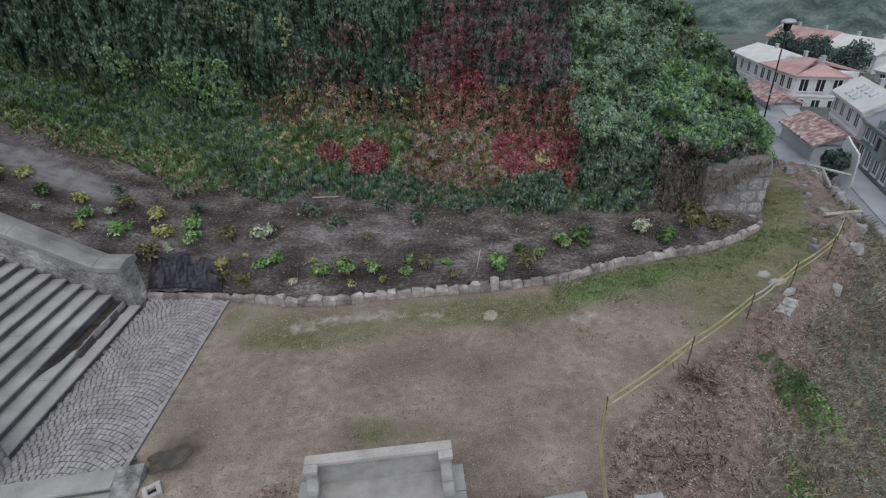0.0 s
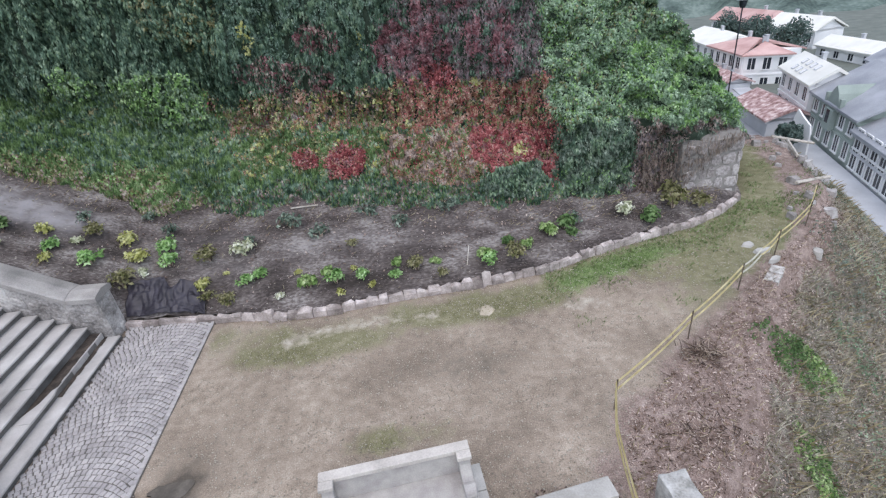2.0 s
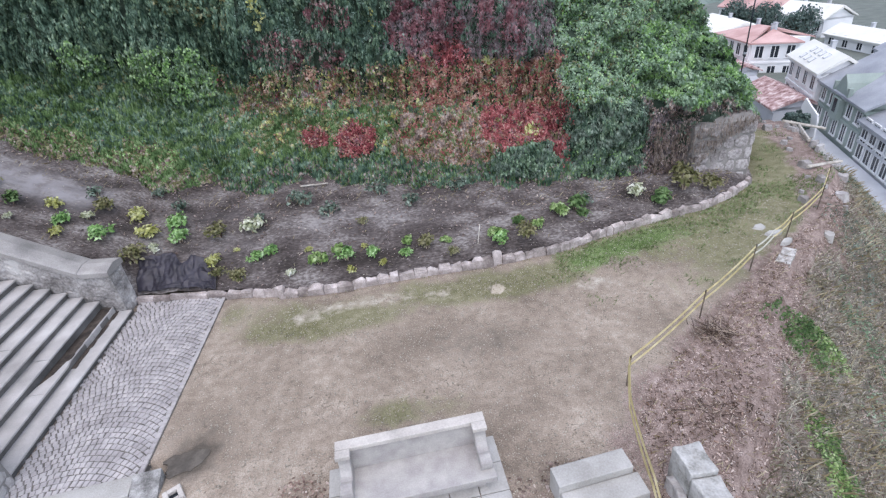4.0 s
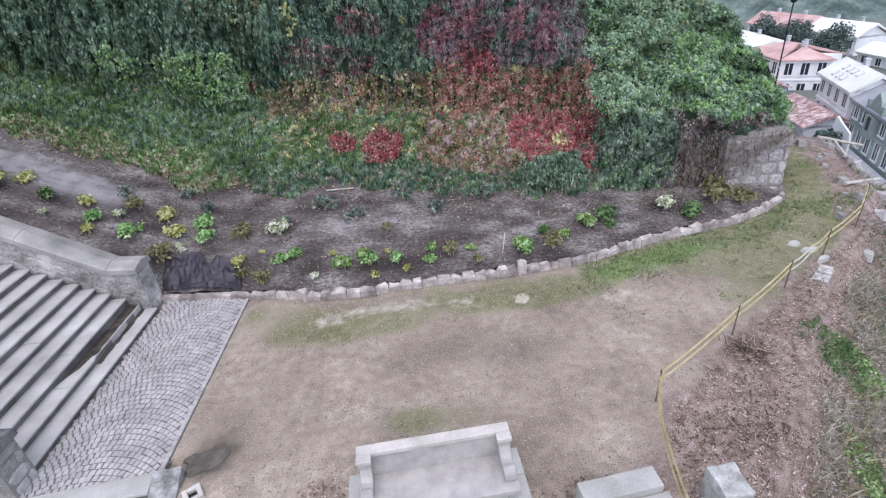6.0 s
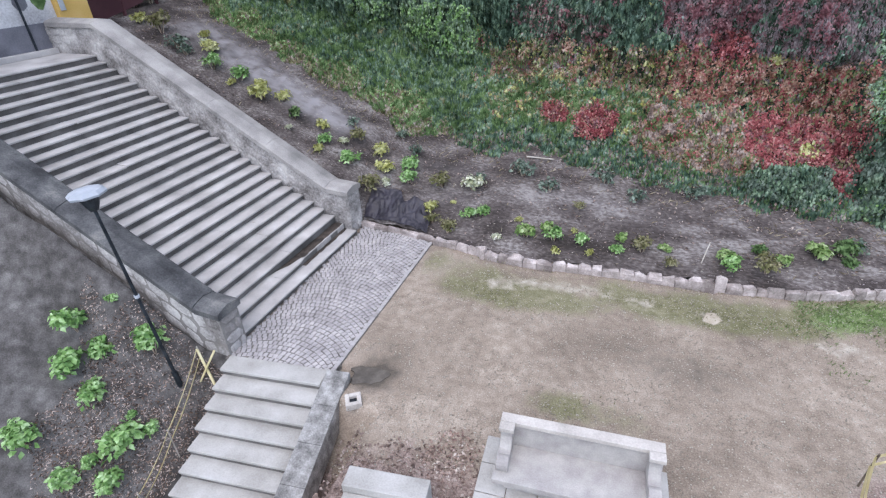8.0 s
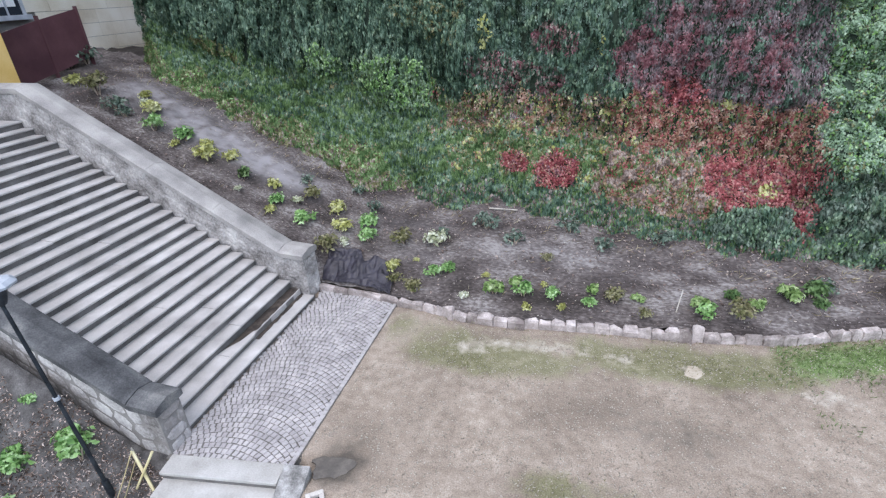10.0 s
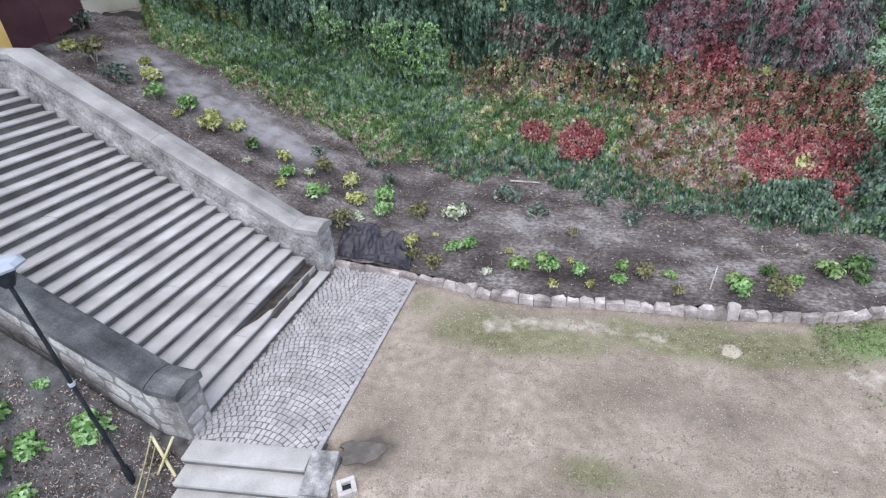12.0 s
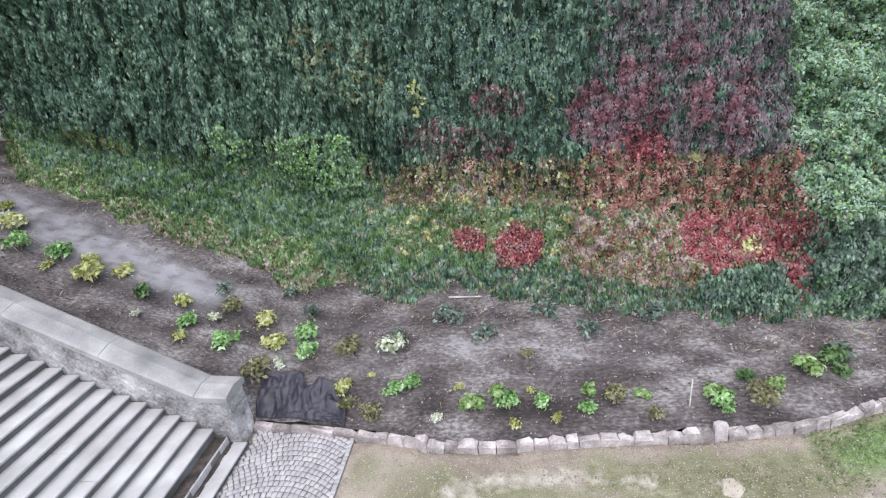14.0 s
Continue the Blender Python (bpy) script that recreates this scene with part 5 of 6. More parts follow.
a, r = RNG.uniform(0, math.tau, n), 0.5 * RNG.uniform(0.6, 1.0, n) * np.sqrt(RNG.uniform(0, 1, n))
p = np.stack([4.62 + r * np.cos(a), -5.1 + 1.15 * r * np.sin(a), 0.03 * np.clip(1 - (r / 0.34) ** 2, 0, 1) * RNG.uniform(0.3, 1.0, n) + 0.012], -1)
v, f = leaf_arrays(p, np.tile([0, 0, 1.0], (n, 1)), 0.06, hang=0.0, spread=1.2, slim=0.5)
tagged(mesh_from("leaf_heap", v, f, M["heap_leaf"]), "low round heap of reddish-brown dead leaves", "leaf heap", kind="stuff")
twigs("brush_heap", np.stack([RNG.normal(11.75, 0.16, 130), RNG.normal(-2.75, 0.14, 130), RNG.uniform(0.0, 0.12, 130)], -1), 0.3, 0.006, "small heap of dead brushwood", 121)
twigs("brush_heap", np.stack([RNG.normal(10.9, 0.36, 80), RNG.normal(-4.4, 0.28, 80), RNG.uniform(0.0, 0.04, 80)], -1), 0.2, 0.006, "loose scatter of dead brushwood among the litter", 122)

# worn grass on the terrace
x, y, z, rng = slope_points(70000, 9, 19, -1.6, 7, 131, lambda x, y: (x < fence_x(y) - 0.1) & (y < np.where(x < 15.8, kerb_y(x) - 0.05, base_y(x))))
w = 0.6 * waves(x, y, 132, 1.4, 3) + 1.2 * np.exp(-((y - (kerb_y(x) - 0.55)) / 0.5) ** 2) * (x > 9.6) - 0.25 + np.clip((x - 14.5) * 0.15, 0, 0.2)
k = rng.uniform(-0.1, 1.0, len(x)) < w
v, f = blade_arrays(np.stack([x, y, z], -1)[k], 0.05, 0.008, 1.2, rng)
tagged(mesh_from("grass", v, f, M["grass"]), "thin short grass growing through the gravel", "grass", kind="stuff")
x, y, z, rng = slope_points(30000, 2.2, 10.5, -4.2, 0.6, 133, lambda x, y: y < kerb_y(x) - 0.08)
w = np.exp(-((x - 4.3) / 1.0) ** 2 - ((y + 1.2) / 0.3) ** 2) + 1.1 * np.exp(-((x - 8.1) / 1.5) ** 2 - ((y + 0.45) / 0.35) ** 2) + 0.5 * np.exp(-((x - 6.1) / 0.5) ** 2 - ((y + 3.5) / 0.25) ** 2) + 0.5 * np.exp(-((y - kerb_y(x) + 0.12) / 0.12) ** 2)
k = rng.uniform(0.05, 1.6, len(x)) < w + 0.3 * waves(x, y, 134, 0.7, 3) * (w > 0.15)
v, f = blade_arrays(np.stack([x, y, z], -1)[k], 0.03, 0.007, 1.2, rng)
tagged(mesh_from("moss_grass", v, f, M["olive"]), "olive moss and sparse grass on the gravel", "grass", kind="stuff")
x, y, z, rng = slope_points(48000, 2.1, 16, -6.0, 2.6, 135, lambda x, y: (x < fence_x(y) + 0.2) & (y < kerb_y(x) - 0.1) & ((x - 2.75) ** 2 + (y + 4.05) ** 2 > 0.3))
lumps("loose_gravel", M["pebble"], x, y, z + 0.002, rng.uniform(0.007, 0.018, len(x)), "loose pale gravel strewn over the terrace", "gravel", 136)


# ---- black sheet, stick ----
M["post_wood"] = material("post_wood", ["4f463c", "655a4e", "7b6f61"], 6, 6, 0.9, 0.3, 40)
M["gravel_pale"] = material("worn_slab", ["9c9181", "b0a594", "c2b8a8"], 5, 8, 0.95, 0.5, 50)


def build_tarp():
    xs, ys = np.linspace(-0.06, 1.8, 90), np.linspace(0, 1, 56)
    X, V = np.meshgrid(xs, ys, indexing="ij")
    y0 = kerb_y(X) + 0.05
    y1 = np.interp(X, [-0.1, 0.3, 0.7, 0.95, 1.15, 1.5, 1.8], [1.2, 1.36, 1.38, 1.12, 1.3, 1.16, 0.72]) + 0.04 * waves(X, X * 0, 144, 0.4, 2)
    Y = y0 + (y1 - y0) * V
    fold = np.abs(waves(X * 0.6 + Y * 0.5, Y * 0.5 - X * 0.35, 141, 0.75, 2)) + 0.6 * np.abs(waves(X + 0.3 * Y, Y * 0.8, 143, 0.42, 2))
    Z = bed_surface(X, Y) + 0.02 + 0.11 * np.sqrt(fold + 0.01) + 0.004 * waves(X, Y, 142, 0.2, 2)
    n, k = X.shape
    i = np.arange(n - 1)[:, None] * k + np.arange(k - 1)[None, :]
    ob = mesh_from("plastic_sheet", np.stack([X, Y, Z], -1).reshape(-1, 3), np.stack([i, i + k, i + k + 1, i + 1], -1).reshape(-1, 4), M["tarp"], smooth=True)
    s = ob.modifiers.new("thick", "SOLIDIFY")
    s.thickness = 0.006
    tagged(ob, "crumpled black plastic sheet lying on the bed's corner", "plastic sheet")


build_tarp()
bm = bmesh.new()
tube(bm, [(3.62, 3.12, soil_z(3.62, 3.12) + 0.05), (4.35, 3.05, soil_z(4.35, 3.05) + 0.06)], [0.022, 0.018], 7)
tagged(link("stick", bm, M["wood"]), "straight bleached wooden stick lying by the ivy", "stick")
bm = bmesh.new()
tube(bm, [(7.95, 0.75, soil_z(7.95, 0.75)), (8.05, 1.0, soil_z(8.05, 1.0) + 0.3)], [0.012, 0.01], 6)
tagged(link("stick", bm, M["wood"]), "short pale stake leaning in the soil", "stick")


# ---- stone bench on its paving ----
def build_bench():
    m = pose(5.29, -4.75, 0, 0, 0, 5.8)
    pv = tagged(empty("paving_slabs", m), "rectangle of grey paving slabs under the bench", "pavement", kind="structure")
    rng = random.Random(31)
    for i in range(6):
        for j in range(3):
            bm = bmesh.new()
            x0, y0 = -0.26 + i * 0.415, -1.2 + j * 0.46
            box(bm, (x0 + 0.006, y0 + 0.006, -0.04), (x0 + 0.409, y0 + 0.454, 0.035 + rng.uniform(0, 0.008)), 0.008)
            part("slab", bm, M["pale_stone"], pv)
    root = tagged(empty("stone_bench", m), "grey cast-stone bench with high back and scrolled arms", "bench")
    L = 2.04
    bm = bmesh.new()
    box(bm, (0.02, -0.12, 0.03), (L - 0.02, -0.015, 0.74), 0.006)
    part("backrest", bm, M["bench"], root)
    # rail and arm blocks carry their skylight in this lighter colour
    bm = bmesh.new()
    box(bm, (-0.02, -0.15, 0.74), (L + 0.02, 0.005, 0.81), 0.01)
    part("top_rail", bm, M["rail_stone"], root)
    bm = bmesh.new()
    box(bm, (-0.03, -0.72, 0.25), (L + 0.03, -0.118, 0.34), 0.012)
    part("seat", bm, M["bench"], root)
    bm = bmesh.new()
    box(bm, (0.12, -0.6, 0.03), (L - 0.12, -0.16, 0.25), 0.006)
    part("plinth", bm, M["bench"], root)
    for x0 in (0.0, L - 0.16):
        prof = [(-0.12, 0.342), (-0.58, 0.342), (-0.6, 0.4)]
        prof += [(-0.5 + 0.1 * math.cos(a), 0.43 + 0.1 * math.sin(a)) for a in [radians(180 - k * 24) for k in range(7)]]
        prof += [(-0.34, 0.49), (-0.29, 0.55), (-0.25, 0.63), (-0.24, 0.74), (-0.12, 0.74)]
        bm = bmesh.new()
        solid(bm, [(x0, y, z) for y, z in prof], [(x0 + 0.16, y, z) for y, z in prof])
        bmesh.ops.bevel(bm, geom=[e for e in bm.edges if abs((e.verts[0].co - e.verts[1].co).x) < 0.01], offset=0.008, segments=1, affect="EDGES")
        part("armrest", bm, M["bench"], root)
        bm = bmesh.new()
        box(bm, (x0 - 0.02, -0.28, 0.742), (x0 + 0.18, -0.152, 0.808), 0.01)
        part("arm_block", bm, M["rail_stone"], root)


build_bench()


def two_tier(x, y, rot, ln, label):
    root = tagged(empty("stone_step", pose(x, y, 0, 0, 0, rot)), label, "stone block", "stone blocks along the terrace front")
    bm = bmesh.new()
    box(bm, (0, -0.3, -0.1), (ln, 0, 0.42), 0.014)
    part("upper_slab", bm, M["pale_stone"], root)
    bm = bmesh.new()
    box(bm, (0.02, -0.62, -0.4), (ln + 0.06, -0.304, 0.3), 0.014)
    part("lower_slab", bm, M["pale_stone"], root)


two_tier(8.12, -5.28, 9, 1.04, "pale two-tier stone block beside the barrier tape")
two_tier(3.52, -5.98, 9, 1.12, "pale two-tier stone block beside the lower steps")


def rough_block(lo, hi, seed, jitter=0.02):
    """A weathered block: bevelled, subdivided and worn unevenly."""
    bm = bmesh.new()
    box(bm, lo, hi, 0.025)
    bmesh.ops.subdivide_edges(bm, edges=bm.edges[:], cuts=2, use_grid_fill=True)
    for v in bm.verts:
        p = v.co * 5 + Vector((seed * 3.1, seed * 1.7, 0))
        v.co += noise.noise_vector(p) * jitter + noise.noise_vector(p * 3) * jitter * 0.5
    return bm


def build_parapet():
    root = tagged(empty("parapet", pose(9.73, -5.32, 0, 0, 0, 4)), "broken mossy end of a pale stone parapet wall", "wall")
    rng = random.Random(41)
    y = 0
    for i, (ln, h) in enumerate(((0.45, 0.6), (0.5, 0.54), (0.6, 0.6), (0.6, 0.55), (0.7, 0.58))):
        part("block", rough_block((0.0, y - ln + 0.015, -0.6), (0.36, y, h), i), M["parapet"], root)
        y -= ln
    for i in range(5):
        part("stone", rough_block((-0.12, -0.5 - i * 0.42, -0.5), (-0.01, -0.14 - i * 0.42, 0.1 + rng.uniform(0, 0.3)), 10 + i, 0.03), M["rubble"], root)


build_parapet()


def flat_stone(name, x, y, z, sx, sy, sz, rot, mat, label, seed, n=7):
    rng = random.Random(seed)
    bm = bmesh.new()
    ring = [(sx * math.cos(k * math.tau / n) * rng.uniform(0.7, 1.15), sy * math.sin(k * math.tau / n) * rng.uniform(0.7, 1.15)) for k in range(n)]
    solid(bm, [(a, b, -0.06) for a, b in ring], [(a * rng.uniform(0.5, 0.95), b * rng.uniform(0.5, 0.95), sz * rng.uniform(0.75, 1.1)) for a, b in ring])
    ob = link(name, bm, mat)
    ob.matrix_world = pose(x, y, z, 0, 0, rot)
    tagged(ob, label, "stone", "loose stones")


flat_stone("flat_stone", 14.62, 0.55, 0, 0.24, 0.16, 0.05, 20, M["pale_stone"], "flat pale stone let into the grass", 1)
flat_stone("flat_stone", 14.75, 0.25, 0, 0.26, 0.16, 0.05, 10, M["pale_stone"], "flat pale stone let into the grass", 2)
for k in range(2):
    slab = bmesh.new()
    box(slab, (-0.17, -0.14, -0.08), (0.165, 0.14 - 0.01 * k, 0.03 + 0.01 * k), 0.018)
    ob = link("paving_slab", slab, M["worn_pale"])
    ob.matrix_world = pose(14.33 + 0.25 * k, -0.8 + 0.25 * k, -0.01, 0, 2, 46 + 3 * k)
    tagged(ob, "worn pale paving slab at the slope's edge", "slab", "slabs at the slope's edge")
flat_stone("stone_block", 14.78, -0.2, 0, 0.22, 0.1, 0.1, 30, M["pale_stone"], "pale broken stone by the barrier tape", 4)
flat_stone("stone_block", 16.22, 0.34, -0.34, 0.24, 0.15, 0.1, 60, M["pale_stone"], "pale stone lying on the slope", 5)
flat_stone("flat_stone", 8.17, -0.58, 0, 0.27, 0.3, 0.012, -10, M["gravel_pale"], "flat pale slab flush with the gravel", 6, 5)


def build_socket():
    root = tagged(empty("post_socket", pose(2.76, -4.7, 0, 0, 0, 35)), "small square concrete socket with a dark hole", "post socket")
    bm = bmesh.new()
    for k in range(4):
        m = pose(0, 0, 0, 0, 0, 90 * k)
        box(bm, (-0.13, -0.13, -0.05), (0.06, -0.06, 0.07), 0.01, m)
    part("rim", bm, M["rail_stone"], root)
    bm = bmesh.new()
    box(bm, (-0.058, -0.058, -0.05), (0.058, 0.058, 0.01))
    part("hole", bm, M["steel"], root)


build_socket()


def build_puddle():
    rng = random.Random(5)
    bm = bmesh.new()
    ring = [(0.33 * math.cos(a) * (1 + 0.25 * math.sin(3 * a + 1)) * rng.uniform(0.85, 1.1), 0.27 * math.sin(a) * (1 + 0.2 * math.cos(2 * a)) * rng.uniform(0.85, 1.1)) for a in [k * math.tau / 28 for k in range(28)]]
    solid(bm, [(x, y, -0.02) for x, y in ring], [(x * 0.96, y * 0.96, 0.014) for x, y in ring])
    ob = link("puddle", bm, M["mud"])
    ob.matrix_world = pose(2.68, -4.12, 0, 0, 0, 15)
    tagged(ob, "shallow brown puddle of mud on the gravel", "puddle")


build_puddle()


# ---- barrier tape on thin posts ----
def build_barrier(name, nodes, heights, label, post_mat, skip_posts=(), white=-1, half=1.0, tape_mat="tape"):
    root = tagged(empty(name), label, "barrier")
    for i, (x, y, z) in enumerate(nodes):
        if i in skip_posts:
            continue
        bm = bmesh.new()
        tube(bm, [(x, y, z - 0.15), (x + 0.02, y, z + heights[0] + 0.06)], 0.013, 6)
        part("post", bm, post_mat, root)
    for i, (a, b) in enumerate(zip(nodes, nodes[1:])):
        for j, h in enumerate(heights):
            bm = bmesh.new()
            n = 8
            prev = None
            for k in range(n + 1):
                t = k / n
                sag = -0.06 * 4 * t * (1 - t)
                c = Vector(a).lerp(Vector(b), t) + Vector((0, 0, h + sag))
                run = Vector(b) - Vector(a)
                back = Vector((-run.y, run.x, 0)).normalized()
                back = back if back.dot(Vector((0.5, 0.8, 0))) > 0 else -back
                tw = 0.3 * math.sin(t * 5 + i + j)
                d = (back * 0.011 + Vector((0, 0, 0.012 + 0.005 * math.sin(tw)))) * half
                pr = (bm.verts.new(c - d), bm.verts.new(c + d))
                if prev:
                    bm.faces.new((prev[0], pr[0], pr[1], prev[1]))
                prev = pr
            bmesh.ops.solidify(bm, geom=bm.faces[:], thickness=0.003)
            part("tape", bm, M["tape_white"] if i == white else M[tape_mat], root)


build_barrier("tape_barrier", [(9.13, -7.53, -0.4), (9.32, -5.7, 0), (9.55, -4.39, -0.1), (9.8, -3.68, 0), (11.72, -2.3, 0), (13.42, -1.05, 0), (14.18, -0.51, 0), (14.9, 0.02, 0), (16.37, 1.07, 0), (17.2, 2.0, 0)],
              (0.6, 0.43), "double yellow barrier tape strung on thin wooden posts", M["post_wood"], (1, 2, 6), white=5)
build_barrier("tape_barrier", [(-0.42, -4.78, -0.25), (-0.12, -6.0, -0.95), (0.08, -6.9, -1.3), (0.2, -8.0, -1.8)], (0.5, 0.3), "slack pale barrier tape along the lower steps", M["wood"], half=2.6)
bm = bmesh.new()
tube(bm, [(-0.42, -4.78, 0.25), (-0.05, -4.95, -0.35)], 0.025, 6)
tagged(link("loose_board", bm, M["tape"]), "short yellow slat leaning at the wall's foot", "slat", "slats")
bm = bmesh.new()
tube(bm, [(-0.02, -4.75, 0.3), (-0.3, -5.02, -0.3)], 0.02, 6)
tagged(link("loose_board", bm, M["tape"]), "short yellow slat crossing the other one", "slat", "slats")


# ---- lamps ----
def build_lamp(name, x, y, z0, z1, label, rad, lean=0):
    root = tagged(empty(name, pose(x, y, z0, 0, lean, 0)), label, "street lamp", "lamp posts")
    h = z1 - z0
    bm = bmesh.new()
    tube(bm, [(0, 0, -0.3), (0, 0, h * 0.35), (0, 0, h - 0.25)], [0.042 * rad / 0.34, 0.036 * rad / 0.34, 0.03 * rad / 0.34], 10)
    part("pole", bm, M["steel"], root)
    bm = bmesh.new()
    tube(bm, [(0, 0, 0), (0, 0, 0.4)], [0.055, 0.05], 10)
    part("base", bm, M["steel"], root)
    bm = bmesh.new()
    tube(bm, [(0, 0, h - 0.3), (0, 0, h - 0.22), (0, 0, h - 0.06)], [0.06, 0.1, rad * 0.55], 12)
    part("lamp_body", bm, M["steel"], root)
    bm = bmesh.new()
    tube(bm, [(0, 0, h - 0.06), (0, 0, h - 0.03), (0, 0, h + 0.02), (0, 0, h + 0.05)], [rad * 0.97, rad, rad * 0.8, rad * 0.25], 8)
    part("cover", bm, M["lamp_white"], root, "pale flat lamp cover")
    bm = bmesh.new()
    tube(bm, [(0, 0, h * 0.52), (0, 0, h * 0.52 + 0.05)], [0.044, 0.044], 8)
    part("clamp", bm, M["lamp_white"], root)


build_lamp("street_lamp", -0.6, -5.2, float(bank_z(-0.6, -5.2)) - 0.15, 3.5, "leaning black lamp post with a flat pale cover", 0.27, -3.6)
build_lamp("street_lamp", 17.8, 7.4, 0.0, 4.6, "slender dark lamp post beside the hill path", 0.22)


# ---- houses at the head of the stairs ----
def build_head_houses():
    z0 = STEPS * RISE
    shift = pose(0, 0.6, 0)
    # white wall with plinth, yellow gate pier
    h1 = tagged(empty("entrance_house", shift), "peeling white house wall with grey plinth beside the landing", "house")
    bm = bmesh.new()
    box(bm, (-13.6, -9.0, 0.5), (-8.9, 0.02, 10.5))
    part("wall", bm, M["white_wall"], h1)
    bm = bmesh.new()
    box(bm, (-8.896, -9.0, 1.0), (-8.83, 0.015, z0 + 0.75), 0.01)
    part("plinth", bm, M["plinth"], h1)
    bm = bmesh.new()
    tube(bm, [(-8.81, -0.9, z0 + 0.1), (-8.81, -0.9, 10.2)], 0.03, 8)
    part("drainpipe", bm, M["steel"], h1)
    rng = random.Random(51)
    for i in range(4):
        bm = bmesh.new()
        cy, cz = -0.3 - i * 0.5, z0 + 1.1 + rng.uniform(0, 0.9)
        ring = [(cy + 0.2 * math.cos(k) * rng.uniform(0.6, 1.3), cz + 0.22 * math.sin(k) * rng.uniform(0.6, 1.3)) for k in [j * math.tau / 9 for j in range(9)]]
        solid(bm, [(-8.902, a, b) for a, b in ring], [(-8.892, a, b) for a, b in ring])
        part("paint_patch", bm, M["green"] if i in (0, 2) else M["plinth"], h1)
    bm = bmesh.new()
    box(bm, (-14.1, -9.4, 10.5), (-8.6, 0.3, 10.75))
    part("roof", bm, M["roof_slate"], h1)
    y = tagged(empty("gate_pier", shift), "tall yellow plastered gate pier at the stair head", "pier")
    bm = bmesh.new()
    box(bm, (-9.65, 0.03, 3.6), (-8.77, 0.94, 7.5), 0.01)
    part("shaft", bm, M["yellow_wall"], y)
    bm = bmesh.new()
    box(bm, (-9.75, -0.02, 7.5), (-8.67, 1.04, 7.75), 0.02)
    part("cap", bm, M["plinth"], y)
    bm = bmesh.new()
    box(bm, (-8.767, 0.1, z0 + 0.98), (-8.73, 0.24, z0 + 1.3), 0.006)
    part("letter_box", bm, M["lamp_white"], y, "small framed plate")
    bm = bmesh.new()
    box(bm, (-8.767, 0.04, 3.7), (-8.75, 0.93, z0 + 0.5))
    part("base_render", bm, M["mortar"], y)
    # sheet gate
    g = tagged(empty("sheet_gate", shift), "dark brown sheet-metal gate of two panels", "gate")
    for a, b, zl, zr, tl, tr in ((1.0, 2.92, 4.4, 4.8, 5.85, 6.28), (2.94, 4.26, 4.8, 5.1, 6.28, 6.52)):
        bm = bmesh.new()
        solid(bm, [(-10.0, a, zl), (-10.0, b, zr), (-10.0, b, tr), (-10.0, a, tl)], [(-9.96, a, zl), (-9.96, b, zr), (-9.96, b, tr), (-9.96, a, tl)])
        part("panel", bm, M["gate"], g)
    for yy, zl, zh in ((2.93, 4.6, 6.4), (4.28, 4.8, 6.6), (1.02, 4.3, 5.95)):
        bm = bmesh.new()
        box(bm, (-10.05, yy - 0.03, zl), (-9.93, yy + 0.03, zh), 0.005)
        part("post", bm, M["gate"], g)
    # beige house with block joints
    h2 = tagged(empty("beige_house", shift), "beige house wall scored into large blocks", "house")
    bm = bmesh.new()
    box(bm, (-20.0, 1.7, 2.5), (-12.3, 12.0, 12.5))
    part("wall", bm, M["mortar"], h2)
    bh, bl = 0.46, 1.15
    for r in range(18):
        yy = 4.1 - (r % 2) * bl / 2 + (bl / 2 if 4.2 + r * bh > 6 else 0)
        while yy < 10.2:
            bm = bmesh.new()
            box(bm, (-12.32, yy + 0.004, 4.2 + r * bh + 0.006), (-12.26, yy + bl - 0.004, 4.2 + (r + 1) * bh - 0.006), 0.008)
            part("block", bm, M["beige_wall"], h2)
            yy += bl
    win = part("window", bmesh.new(), M["lamp_white"], h2)
    bm = bmesh.new()
    for lo, hi in (((-12.3, 3.20, 6.45), (-12.2, 3.30, 8.85)), ((-12.3, 4.25, 6.45), (-12.2, 4.35, 8.85)), ((-12.3, 3.75, 6.45), (-12.22, 3.81, 8.85)), ((-12.3, 3.15, 6.30), (-12.05, 4.40, 6.45)), ((-12.3, 3.30, 7.75), (-12.22, 4.25, 7.83))):
        box(bm, lo, hi, 0.01)
    part("frame", bm, M["lamp_white"], win)
    bm = bmesh.new()
    box(bm, (-12.29, 3.30, 6.45), (-12.25, 4.25, 8.85))
    part("pane", bm, M["glass"], win)
    bm = bmesh.new()
    for k in range(5):
        box(bm, (-12.247, 3.42 + k * 0.14, 6.7), (-12.236 + 0.006 * (k % 2), 3.55 + k * 0.14, 8.8), 0.004)
    part("curtain", bm, M["town_white"], win, "pale drawn curtain")
    bm = bmesh.new()
    box(bm, (-20.4, 1.4, 12.5), (-11.9, 12.3, 12.8))
    part("roof", bm, M["roof_slate"], h2)
    bm = bmesh.new()
    box(bm, (-12.24, 5.35, 4.6), (-12.0, 6.6, 5.2), 0.04)
    part("footing", bm, M["rubble"], h2)


build_head_houses()


